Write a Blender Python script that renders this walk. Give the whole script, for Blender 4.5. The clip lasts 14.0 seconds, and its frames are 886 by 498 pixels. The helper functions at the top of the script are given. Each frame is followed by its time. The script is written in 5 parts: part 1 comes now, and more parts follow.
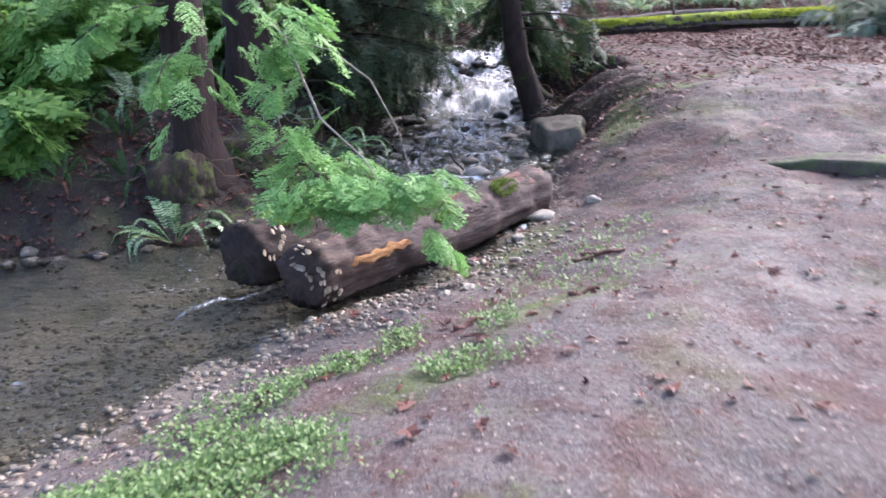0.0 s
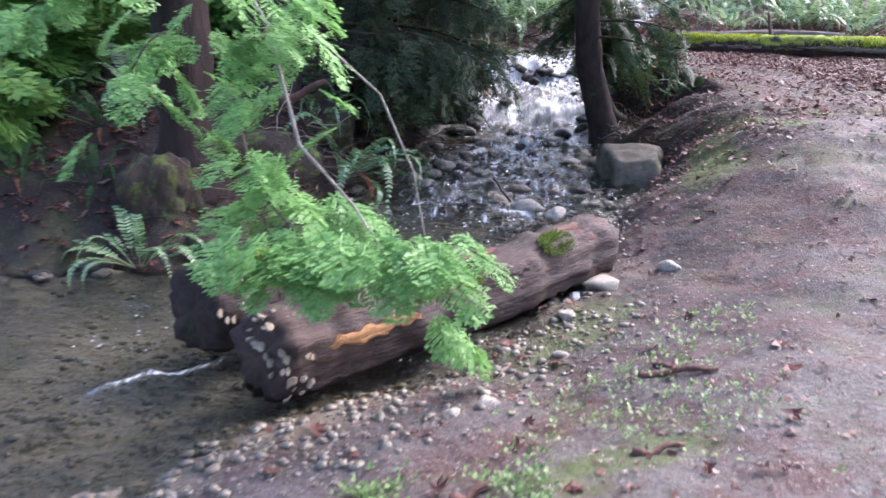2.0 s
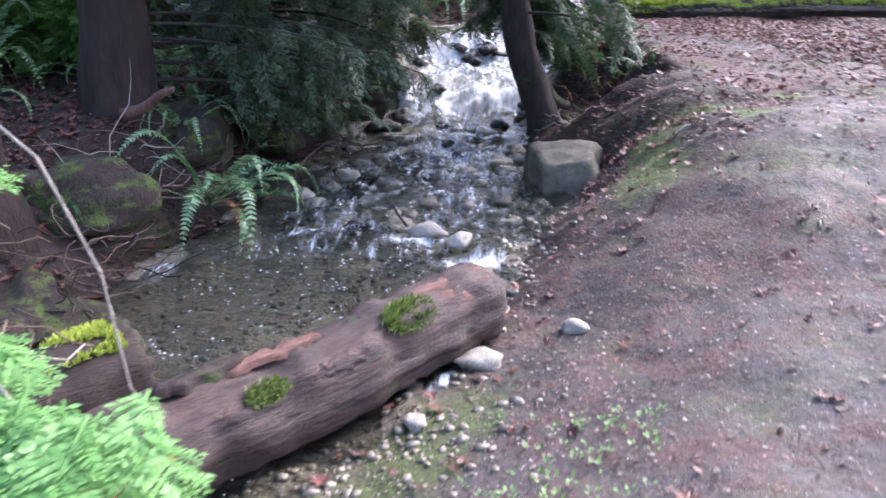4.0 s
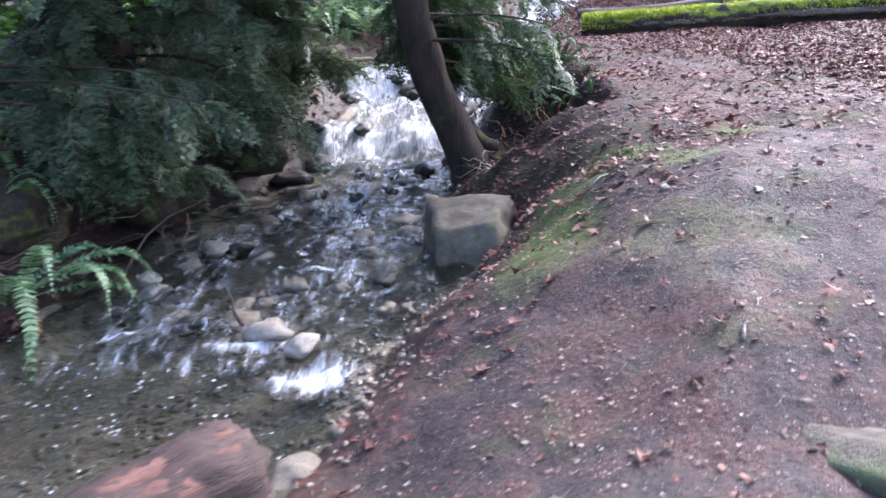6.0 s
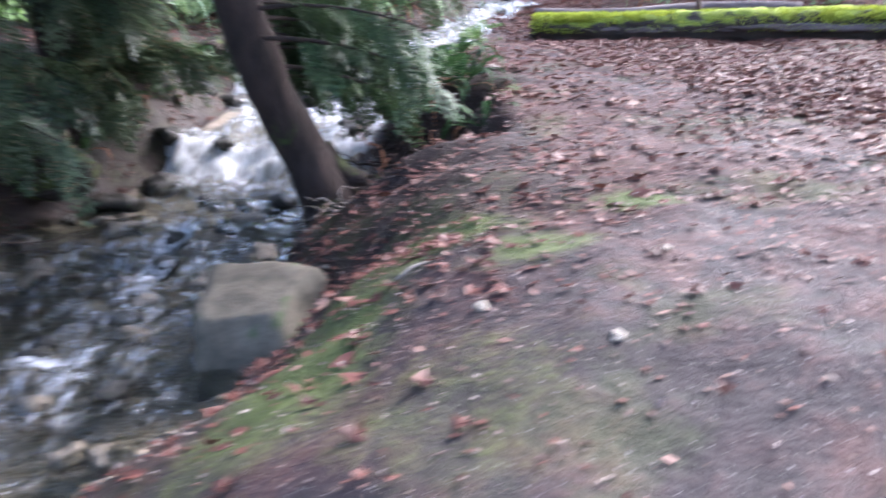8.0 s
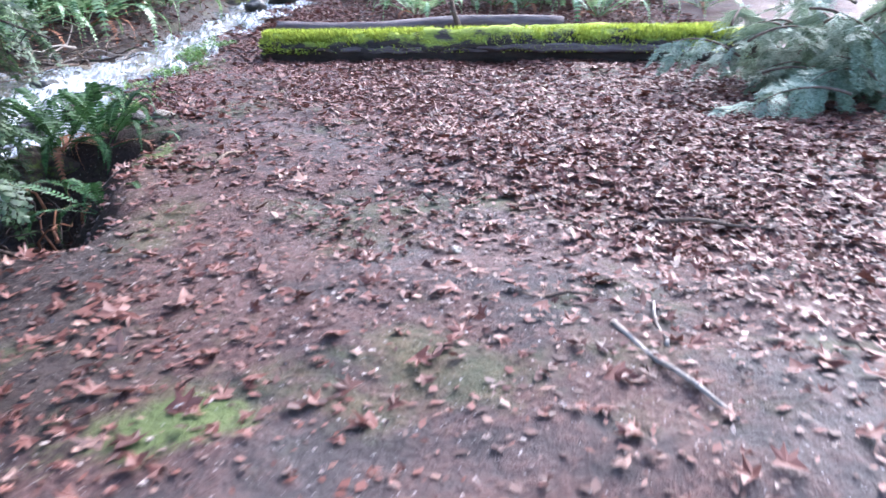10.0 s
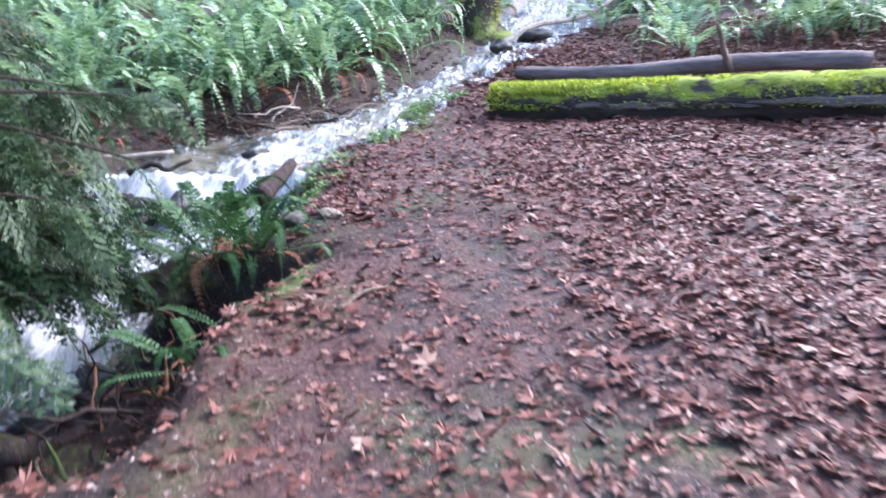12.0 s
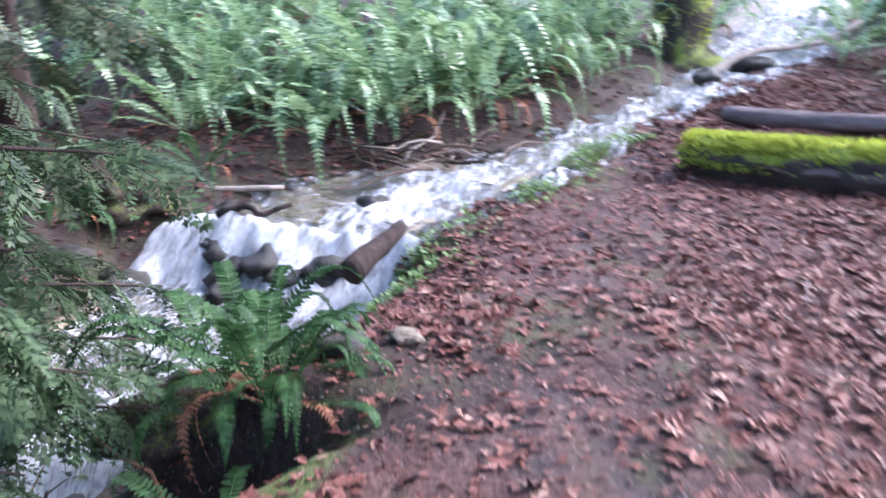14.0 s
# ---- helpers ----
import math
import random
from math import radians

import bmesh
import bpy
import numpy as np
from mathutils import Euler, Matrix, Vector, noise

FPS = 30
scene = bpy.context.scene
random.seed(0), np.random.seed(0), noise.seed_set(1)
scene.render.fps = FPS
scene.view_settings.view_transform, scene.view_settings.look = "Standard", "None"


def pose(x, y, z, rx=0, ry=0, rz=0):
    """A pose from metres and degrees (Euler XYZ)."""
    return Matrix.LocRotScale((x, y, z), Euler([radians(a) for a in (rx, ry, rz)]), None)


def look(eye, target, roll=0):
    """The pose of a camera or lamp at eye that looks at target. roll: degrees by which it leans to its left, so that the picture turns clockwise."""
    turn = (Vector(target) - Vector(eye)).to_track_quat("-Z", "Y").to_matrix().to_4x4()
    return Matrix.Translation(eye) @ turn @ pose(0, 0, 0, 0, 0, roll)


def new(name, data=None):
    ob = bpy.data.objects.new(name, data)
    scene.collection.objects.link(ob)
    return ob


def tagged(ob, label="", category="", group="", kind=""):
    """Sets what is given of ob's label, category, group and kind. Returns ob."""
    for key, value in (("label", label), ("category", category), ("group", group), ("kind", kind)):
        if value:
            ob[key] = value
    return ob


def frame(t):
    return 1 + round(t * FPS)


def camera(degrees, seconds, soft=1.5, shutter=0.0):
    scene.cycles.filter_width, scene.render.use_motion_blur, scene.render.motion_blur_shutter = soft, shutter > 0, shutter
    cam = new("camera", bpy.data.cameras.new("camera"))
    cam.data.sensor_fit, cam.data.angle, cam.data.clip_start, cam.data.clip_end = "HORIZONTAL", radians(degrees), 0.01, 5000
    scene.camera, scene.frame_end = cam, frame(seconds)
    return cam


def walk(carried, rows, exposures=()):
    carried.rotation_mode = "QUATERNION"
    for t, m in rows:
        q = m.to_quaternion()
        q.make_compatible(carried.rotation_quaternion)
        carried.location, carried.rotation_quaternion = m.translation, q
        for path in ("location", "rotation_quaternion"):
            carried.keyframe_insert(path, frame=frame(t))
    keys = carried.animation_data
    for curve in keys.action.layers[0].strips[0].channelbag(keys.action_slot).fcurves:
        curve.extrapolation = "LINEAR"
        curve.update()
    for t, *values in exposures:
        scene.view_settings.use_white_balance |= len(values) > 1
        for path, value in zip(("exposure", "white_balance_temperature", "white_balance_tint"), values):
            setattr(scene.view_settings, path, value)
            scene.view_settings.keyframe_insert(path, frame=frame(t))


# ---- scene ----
cam = camera(57.8, 14.0, shutter=0.7)
PATH = [
    (0, (0.057, -0.888, 1.584), (0.027, 1.033, 1.026), -3.1),
    (0.5, (0.033, -0.441, 1.586), (-0.029, 1.477, 1.024), -0.9),
    (0.7, (0.009, -0.276, 1.596), (-0.092, 1.655, 1.088), -2.8),
    (1, (0.025, -0.049, 1.609), (-0.16, 1.865, 1.059), -2.0),
    (1.5, (0.091, 0.353, 1.584), (-0.095, 2.266, 1.031), 0.0),
    (2, (0.182, 0.741, 1.578), (0.025, 2.653, 1.013), 1.6),
    (2.5, (0.285, 1.204, 1.584), (0.279, 3.117, 1.001), -2.5),
    (2.7, (0.363, 1.363, 1.585), (0.433, 3.258, 0.95), -3.6),
    (4.8, (1.366, 2.823, 1.731), (1.091, 4.697, 1.089), -0.3),
    (5, (1.472, 2.974, 1.712), (1.196, 4.837, 1.038), -0.7),
    (5.5, (1.732, 3.423, 1.694), (1.477, 5.32, 1.113), -2.9),
    (6, (1.948, 3.818, 1.655), (1.732, 5.718, 1.069), -4.4),
    (6.5, (2.2, 4.317, 1.642), (1.771, 6.18, 1.054), -5.2),
    (7, (2.369, 4.855, 1.574), (1.94, 6.735, 1.045), -5.2),
    (7.5, (2.578, 5.325, 1.567), (2.256, 7.22, 1.014), -4.3),
    (8, (2.886, 5.814, 1.586), (2.676, 7.709, 0.983), -1.2),
    (8.5, (3.166, 6.217, 1.61), (3.453, 8.124, 1.077), -1.6),
    (8.7, (3.234, 6.412, 1.652), (3.567, 8.295, 1.067), -0.2),
    (10.8, (4.293, 8.053, 1.854), (4.237, 9.944, 1.206), -3.2),
    (11, (4.351, 8.2, 1.901), (4.194, 10.077, 1.23), -3.8),
    (11.5, (4.36, 8.566, 1.972), (3.953, 10.428, 1.367), -1.7),
    (12, (4.349, 8.982, 2.035), (3.879, 10.843, 1.474), -4.1),
    (12.5, (4.313, 9.4, 2.051), (3.666, 11.209, 1.498), -5.1),
    (13, (4.252, 9.821, 2.057), (3.526, 11.593, 1.481), -1.7),
    (13.5, (4.184, 10.271, 2.098), (3.451, 12.046, 1.538), -3.8),
    (14, (4.11, 10.746, 2.118), (3.215, 12.456, 1.595), -1.7),
]
walk(cam, [(t, look(eye, target, roll)) for t, eye, target, roll in PATH],
     [(0.0, 1.95, 5750, 20), (2.7, 2.05, 5650, 20), (5.0, 2.3, 5500, 18), (7.5, 2.3, 5600, 18), (8.5, 2.45, 5450, 15), (11.0, 2.4, 5250, 14), (14.0, 2.25, 5350, 20)])

# ---- world, sun, exposure ----
world = bpy.data.worlds.new("sky")
scene.world = world
world.use_nodes = True
wn = world.node_tree
sky = wn.nodes.new("ShaderNodeTexSky")
sky.sky_type = "NISHITA"
sky.sun_disc = False
sky.sun_elevation, sky.sun_rotation = radians(41), radians(47)
sky.dust_density, sky.air_density = 4.0, 1.0
wn.links.new(sky.outputs[0], wn.nodes["Background"].inputs[0])
wn.nodes["Background"].inputs[1].default_value = 0.15
sun = new("sun", bpy.data.lights.new("sun", "SUN"))
sun.data.energy, sun.data.angle, sun.data.color = 1.25, radians(30), (1.0, 0.95, 0.9)
sun.matrix_world = look((13, 15, 15), (0, 3, 0))


# ---- materials ----
def nodes_of(name):
    m = bpy.data.materials.new(name)
    m.use_nodes = True
    t = m.node_tree
    return m, t, t.nodes["Principled BSDF"]


def nd(t, kind, **ins):
    n = t.nodes.new(kind)
    for k, v in ins.items():
        n.inputs[k.replace("_", " ")].default_value = v
    return n


def noise_tex(t, scale, detail=4.0, rough=0.6, stretch=None, obj=True):
    """A noise in object space, in metres; stretch scales the axes."""
    co = t.nodes.new("ShaderNodeTexCoord")
    src = co.outputs["Object"]
    if stretch:
        mp = t.nodes.new("ShaderNodeMapping")
        mp.inputs["Scale"].default_value = stretch
        t.links.new(src, mp.inputs[0])
        src = mp.outputs[0]
    n = nd(t, "ShaderNodeTexNoise", Scale=scale, Detail=detail, Roughness=rough)
    t.links.new(src, n.inputs["Vector"])
    return n.outputs["Fac"]


def ramp(t, fac, stops):
    r = t.nodes.new("ShaderNodeValToRGB")
    while len(r.color_ramp.elements) < len(stops):
        r.color_ramp.elements.new(0.5)
    for e, (p, c) in zip(r.color_ramp.elements, stops):
        e.position = p
        e.color = (*c, 1) if len(c) == 3 else c
    t.links.new(fac, r.inputs[0])
    return r.outputs[0]


def mix(t, fac, a, b, mode="MIX"):
    m = t.nodes.new("ShaderNodeMix")
    m.data_type, m.blend_type = "RGBA", mode
    for sock, v in ((m.inputs["Factor"], fac), (m.inputs["A"], a), (m.inputs["B"], b)):
        if hasattr(v, "is_linked"):
            t.links.new(v, sock)
        elif isinstance(v, tuple):
            sock.default_value = (*v, 1)
        else:
            sock.default_value = v
    for o in m.outputs:
        if o.type == "RGBA":
            return o


def mathn(t, op, a, b=0.0, clamp=False):
    m = t.nodes.new("ShaderNodeMath")
    m.operation, m.use_clamp = op, clamp
    for sock, v in ((m.inputs[0], a), (m.inputs[1], b)):
        if hasattr(v, "is_linked"):
            t.links.new(v, sock)
        else:
            sock.default_value = v
    return m.outputs[0]


def bump(t, bsdf, height, dist, strength=1.0):
    b = nd(t, "ShaderNodeBump", Strength=strength, Distance=dist)
    t.links.new(height, b.inputs["Height"])
    t.links.new(b.outputs[0], bsdf.inputs["Normal"])


def attr(t, name):
    a = t.nodes.new("ShaderNodeAttribute")
    a.attribute_name = name
    return a.outputs["Fac"]


def soft_step(t, v, lo, hi):
    m = t.nodes.new("ShaderNodeMapRange")
    m.interpolation_type = "SMOOTHSTEP"
    m.inputs["From Min"].default_value, m.inputs["From Max"].default_value = lo, hi
    t.links.new(v, m.inputs["Value"])
    return m.outputs[0]


def leaf_mat(name, dark, light, rough=0.45, through_amount=0.25, brown=None, gloss=0.5):
    """Leaves: colour from piece to piece, some light through the blade."""
    m, t, b = nodes_of(name)
    info = t.nodes.new("ShaderNodeObjectInfo")
    geo = t.nodes.new("ShaderNodeNewGeometry")
    r = mathn(t, "FRACT", mathn(t, "ADD", info.outputs["Random"], mathn(t, "MULTIPLY", geo.outputs["Random Per Island"], 0.7)))
    stops = [(0.0, dark), (0.75, light), (1.0, light)]
    if brown:
        stops = [(0.0, dark), (0.7, light), (0.93, light), (0.97, brown)]
    col = ramp(t, r, stops)
    col = mix(t, noise_tex(t, 9.0), mix(t, 0.5, col, dark), col)
    t.links.new(col, b.inputs["Base Color"])
    b.inputs["Roughness"].default_value = rough
    b.inputs["Specular IOR Level"].default_value = gloss
    tr = t.nodes.new("ShaderNodeBsdfTranslucent")
    t.links.new(col, tr.inputs["Color"])
    ms = t.nodes.new("ShaderNodeMixShader")
    ms.inputs[0].default_value = through_amount
    t.links.new(b.outputs[0], ms.inputs[1])
    t.links.new(tr.outputs[0], ms.inputs[2])
    t.links.new(ms.outputs[0], t.nodes["Material Output"].inputs[0])
    return m


def bark_mat(name, dark, light, moss=0.0, moss_col=(0.12, 0.17, 0.02), rough=0.9, up=0.0):
    """Furrowed bark along the local z axis, with moss in patches and on upward faces."""
    m, t, b = nodes_of(name)
    big = noise_tex(t, 4.0, 6.0, 0.7, (3.0, 3.0, 0.6))
    fine = noise_tex(t, 40.0, 4.0, 0.7, (1.0, 1.0, 0.35))
    col = ramp(t, big, [(0.3, dark), (0.7, light)])
    col = mix(t, fine, mix(t, 0.6, col, dark), col)
    if moss > 0:
        patch = noise_tex(t, 3.0, 5.0, 0.65)
        if up:
            g = t.nodes.new("ShaderNodeNewGeometry")
            s = t.nodes.new("ShaderNodeSeparateXYZ")
            t.links.new(g.outputs["Normal"], s.inputs[0])
            patch = mathn(t, "ADD", patch, mathn(t, "MULTIPLY", s.outputs["Z"], up))
        patch = mathn(t, "ADD", patch, mathn(t, "MULTIPLY", mathn(t, "SUBTRACT", fine, 0.5), 0.35))
        f = soft_step(t, patch, 0.7 - moss * 0.4, 0.86 - moss * 0.4)
        mc = mix(t, noise_tex(t, 30.0), (moss_col[0] * 0.45, moss_col[1] * 0.45, moss_col[2] * 0.5), moss_col)
        col = mix(t, f, col, mc)
    t.links.new(col, b.inputs["Base Color"])
    b.inputs["Roughness"].default_value = rough
    bump(t, b, mathn(t, "ADD", big, mathn(t, "MULTIPLY", fine, 0.4)), 0.03, 0.9)
    return m


def stone_mat(name, dark, light, rough=0.75, scale=6.0, moss=0.0):
    m, t, b = nodes_of(name)
    info = t.nodes.new("ShaderNodeObjectInfo")
    geo = t.nodes.new("ShaderNodeNewGeometry")
    n1, n2 = noise_tex(t, scale, 5.0), noise_tex(t, 60.0, 3.0, 0.7)
    col = ramp(t, n1, [(0.3, dark), (0.7, light)])
    r = mathn(t, "FRACT", mathn(t, "ADD", info.outputs["Random"], geo.outputs["Random Per Island"]))
    col = mix(t, 0.7, col, ramp(t, r, [(0.0, (0.55, 0.5, 0.45)), (0.5, (1, 1, 1)), (1.0, (0.8, 0.72, 0.6))]), "MULTIPLY")
    col = mix(t, 0.35, col, ramp(t, n2, [(0.3, (0.3, 0.3, 0.3)), (0.7, (1, 1, 1))]), "MULTIPLY")
    if moss:
        f = soft_step(t, noise_tex(t, 4.0, 5.0), 0.68 - moss * 0.3, 0.8 - moss * 0.3)
        col = mix(t, f, col, (0.05, 0.075, 0.02))
    t.links.new(col, b.inputs["Base Color"])
    b.inputs["Roughness"].default_value = rough
    bump(t, b, mathn(t, "ADD", n1, mathn(t, "MULTIPLY", n2, 0.3)), 0.02, 0.7)
    return m


def ground_mat():
    """Trodden earth with needles, leaf mould, moss and wet margins; the masks are laid down with the terrain."""
    m, t, b = nodes_of("forest_soil")
    n_big, n_mid, n_fine = noise_tex(t, 0.9, 5.0, 0.65), noise_tex(t, 6.0, 6.0, 0.72), noise_tex(t, 38.0, 6.0, 0.75)
    n_patch, n_grit = noise_tex(t, 2.2, 6.0, 0.7), noise_tex(t, 190.0, 2.0, 0.6)
    dirt = ramp(t, mathn(t, "ADD", mathn(t, "MULTIPLY", n_mid, 0.5), mathn(t, "MULTIPLY", n_patch, 0.5)), [(0.34, (0.025, 0.018, 0.017)), (0.48, (0.05, 0.039, 0.039)), (0.62, (0.09, 0.075, 0.077))])
    dirt = mix(t, 0.5, dirt, ramp(t, n_fine, [(0.3, (0.35, 0.3, 0.29)), (0.52, (0.95, 0.92, 0.9)), (0.75, (1.3, 1.2, 1.15))]), "MULTIPLY")
    dirt = mix(t, 0.35, dirt, ramp(t, n_grit, [(0.35, (0.4, 0.35, 0.33)), (0.6, (1.1, 1.1, 1.1))]), "MULTIPLY")
    pale = ramp(t, n_fine, [(0.32, (0.09, 0.075, 0.068)), (0.5, (0.21, 0.18, 0.165)), (0.72, (0.36, 0.33, 0.31))])
    # Pale near gravel; the stronger light there is put into its colour too.
    dirt = mix(t, mathn(t, "MULTIPLY", attr(t, "grit_and_light"), 0.45), dirt, pale)
    red = ramp(t, n_fine, [(0.3, (0.022, 0.009, 0.007)), (0.52, (0.08, 0.036, 0.029)), (0.72, (0.165, 0.094, 0.08))])
    lit = attr(t, "litter")
    f_red = soft_step(t, mathn(t, "ADD", mathn(t, "ADD", mathn(t, "MULTIPLY", n_patch, 0.7), mathn(t, "MULTIPLY", n_mid, 0.5)), mathn(t, "MULTIPLY", lit, 0.2)), 0.52, 0.72)
    col = mix(t, mathn(t, "MULTIPLY", f_red, 0.85), dirt, red)
    # Leaf mould, its colour darkened further to stand for shade on the banks.
    mould_and_shade = ramp(t, n_fine, [(0.3, (0.012, 0.008, 0.007)), (0.7, (0.058, 0.036, 0.029))])
    col = mix(t, soft_step(t, mathn(t, "ADD", attr(t, "mould_and_shade"), mathn(t, "MULTIPLY", n_mid, 0.5)), 0.5, 0.95), col, mould_and_shade)
    gravel = ramp(t, n_fine, [(0.28, (0.075, 0.06, 0.046)), (0.5, (0.25, 0.21, 0.165)), (0.75, (0.46, 0.41, 0.34))])
    col = mix(t, soft_step(t, mathn(t, "ADD", attr(t, "gravel"), mathn(t, "MULTIPLY", n_mid, 0.4)), 0.55, 0.9), col, gravel)
    moss = mix(t, n_fine, (0.03, 0.04, 0.011), (0.135, 0.165, 0.048))
    f_moss = soft_step(t, mathn(t, "ADD", mathn(t, "MULTIPLY", attr(t, "moss"), 0.7), mathn(t, "ADD", mathn(t, "MULTIPLY", n_mid, 0.6), mathn(t, "MULTIPLY", n_fine, 0.6))), 0.9, 1.25)
    f_moss = mathn(t, "MAXIMUM", f_moss, mathn(t, "MULTIPLY", soft_step(t, noise_tex(t, 1.4, 6.0, 0.7), 0.5, 0.68), 0.38))
    col = mix(t, f_moss, col, moss)
    wet = attr(t, "wet")
    col = mix(t, wet, col, mix(t, 1.0, col, (0.95, 0.91, 0.84), "MULTIPLY"))
    # Deep pool bed darkened: the trees' dark reflection is put into its colour.
    pool_dark = ramp(t, n_mid, [(0.35, (0.055, 0.05, 0.036)), (0.65, (0.19, 0.168, 0.118))])
    col = mix(t, mathn(t, "MULTIPLY", attr(t, "pool_dark"), 0.75), col, pool_dark)
    speck = soft_step(t, noise_tex(t, 70.0, 2.0, 0.5), 0.69, 0.73)
    col = mix(t, mathn(t, "MULTIPLY", speck, mathn(t, "SUBTRACT", 0.75, wet, True)), col, (0.42, 0.38, 0.36))
    t.links.new(col, b.inputs["Base Color"])
    puddle = mathn(t, "ADD", wet, mathn(t, "MULTIPLY", soft_step(t, n_big, 0.4, 0.65), 0.5), True)
    t.links.new(mathn(t, "SUBTRACT", 0.85, mathn(t, "MULTIPLY", puddle, 0.45)), b.inputs["Roughness"])
    b.inputs["Specular IOR Level"].default_value = 0.3
    h = mathn(t, "ADD", mathn(t, "MULTIPLY", n_mid, 1.0), mathn(t, "ADD", mathn(t, "MULTIPLY", n_fine, 0.28), mathn(t, "MULTIPLY", n_grit, 0.04)))
    bump(t, b, h, 0.04, 1.0)
    return m


def water_mat():
    """Clear brook water with small ripples; white broken water where it falls or is torn."""
    m, t, b = nodes_of("brook_water")
    ripple = noise_tex(t, 5.0, 3.0, 0.55, (0.55, 1.9, 1.0))
    small = noise_tex(t, 26.0, 3.0, 0.6, (0.7, 1.5, 1.0))
    h = mathn(t, "ADD", ripple, mathn(t, "MULTIPLY", small, 0.22))
    bmp = nd(t, "ShaderNodeBump", Strength=1.0, Distance=0.1)
    t.links.new(h, bmp.inputs["Height"])
    clear = t.nodes.new("ShaderNodeBsdfTransparent")
    clear.inputs["Color"].default_value = (0.9, 0.92, 0.85, 1)
    gloss = t.nodes.new("ShaderNodeBsdfGlossy")
    gloss.inputs["Roughness"].default_value = 0.05
    t.links.new(bmp.outputs[0], gloss.inputs["Normal"])
    fres = nd(t, "ShaderNodeFresnel", IOR=1.33)
    t.links.new(bmp.outputs[0], fres.inputs["Normal"])
    surface = t.nodes.new("ShaderNodeMixShader")
    t.links.new(fres.outputs[0], surface.inputs[0])
    t.links.new(clear.outputs[0], surface.inputs[1])
    t.links.new(gloss.outputs[0], surface.inputs[2])
    streak = noise_tex(t, 7.0, 7.0, 0.72, (2.4, 0.65, 0.6))
    threads = noise_tex(t, 22.0, 4.0, 0.65, (3.0, 0.45, 0.5))
    fb = nd(t, "ShaderNodeBump", Strength=1.0, Distance=0.07)
    t.links.new(mathn(t, "ADD", streak, mathn(t, "MULTIPLY", threads, 0.4)), fb.inputs["Height"])
    b.inputs["Base Color"].default_value = (0.86, 0.88, 0.9, 1)
    b.inputs["Roughness"].default_value = 0.3
    t.links.new(fb.outputs[0], b.inputs["Normal"])
    torn = mathn(t, "ADD", mathn(t, "MULTIPLY", mathn(t, "SUBTRACT", streak, 0.5), 1.5), mathn(t, "MULTIPLY", mathn(t, "SUBTRACT", threads, 0.5), 0.6))
    f = soft_step(t, mathn(t, "ADD", attr(t, "foam"), torn), 0.34, 0.95)
    ms = t.nodes.new("ShaderNodeMixShader")
    t.links.new(f, ms.inputs[0])
    t.links.new(surface.outputs[0], ms.inputs[1])
    t.links.new(b.outputs[0], ms.inputs[2])
    t.links.new(ms.outputs[0], t.nodes["Material Output"].inputs[0])
    return m


SOIL = ground_mat()
WATER = water_mat()
BARK_DARK = bark_mat("cedar_bark", (0.012, 0.008, 0.006), (0.07, 0.042, 0.032), 0.35, (0.06, 0.085, 0.015))
BARK_RED = bark_mat("redwood_bark", (0.013, 0.007, 0.005), (0.065, 0.036, 0.027), 0.25, (0.05, 0.065, 0.015))
BARK_ROOT = bark_mat("mossy_root_bark", (0.015, 0.01, 0.008), (0.07, 0.045, 0.035), 0.45, (0.1, 0.125, 0.025), 0.9, 0.12)
BARK_MOSS = bark_mat("mossy_bark", (0.02, 0.014, 0.01), (0.09, 0.065, 0.045), 0.55, (0.24, 0.29, 0.045))
LOG_WET = bark_mat("wet_log_wood", (0.016, 0.009, 0.007), (0.12, 0.068, 0.053), 0.22, (0.09, 0.105, 0.035), 0.75)
LOG_MOSS = bark_mat("moss_covered_log", (0.02, 0.015, 0.012), (0.11, 0.08, 0.06), 0.3, (0.36, 0.42, 0.05), 0.9, 0.32)
LOG_GREY = bark_mat("weathered_log", (0.08, 0.06, 0.055), (0.28, 0.22, 0.2), 0.1)
TWIG = bark_mat("twig_wood", (0.07, 0.045, 0.03), (0.24, 0.17, 0.12))
TWIG_PALE = bark_mat("pale_dead_wood", (0.2, 0.16, 0.13), (0.5, 0.43, 0.36))
WOOD_ORANGE = bark_mat("split_heartwood", (0.2, 0.085, 0.03), (0.52, 0.28, 0.11))
ROT_WOOD = bark_mat("red_rotten_wood", (0.09, 0.04, 0.03), (0.27, 0.14, 0.1))
ROCK = stone_mat("boulder_stone", (0.05, 0.046, 0.032), (0.19, 0.165, 0.125), 0.85, 5.0, 0.4)
PEBBLE = stone_mat("river_stone", (0.12, 0.095, 0.07), (0.38, 0.32, 0.24), 0.35, 12.0)
PEBBLE_PALE = stone_mat("pale_river_stone", (0.34, 0.29, 0.23), (0.62, 0.55, 0.45), 0.55, 10.0)
ROCK_DARK = stone_mat("wet_dark_stone", (0.016, 0.014, 0.012), (0.075, 0.065, 0.052), 0.5, 7.0, 0.35)
MOSS_DIM = leaf_mat("dull_moss_tuft", (0.09, 0.12, 0.025), (0.26, 0.32, 0.07), 0.9, 0.3)
MOSS = leaf_mat("moss_tuft", (0.26, 0.31, 0.03), (0.6, 0.66, 0.12), 0.9, 0.4)
CEDAR = leaf_mat("cedar_spray", (0.022, 0.04, 0.018), (0.145, 0.195, 0.1), 0.4, 0.35, (0.34, 0.22, 0.12), 0.4)
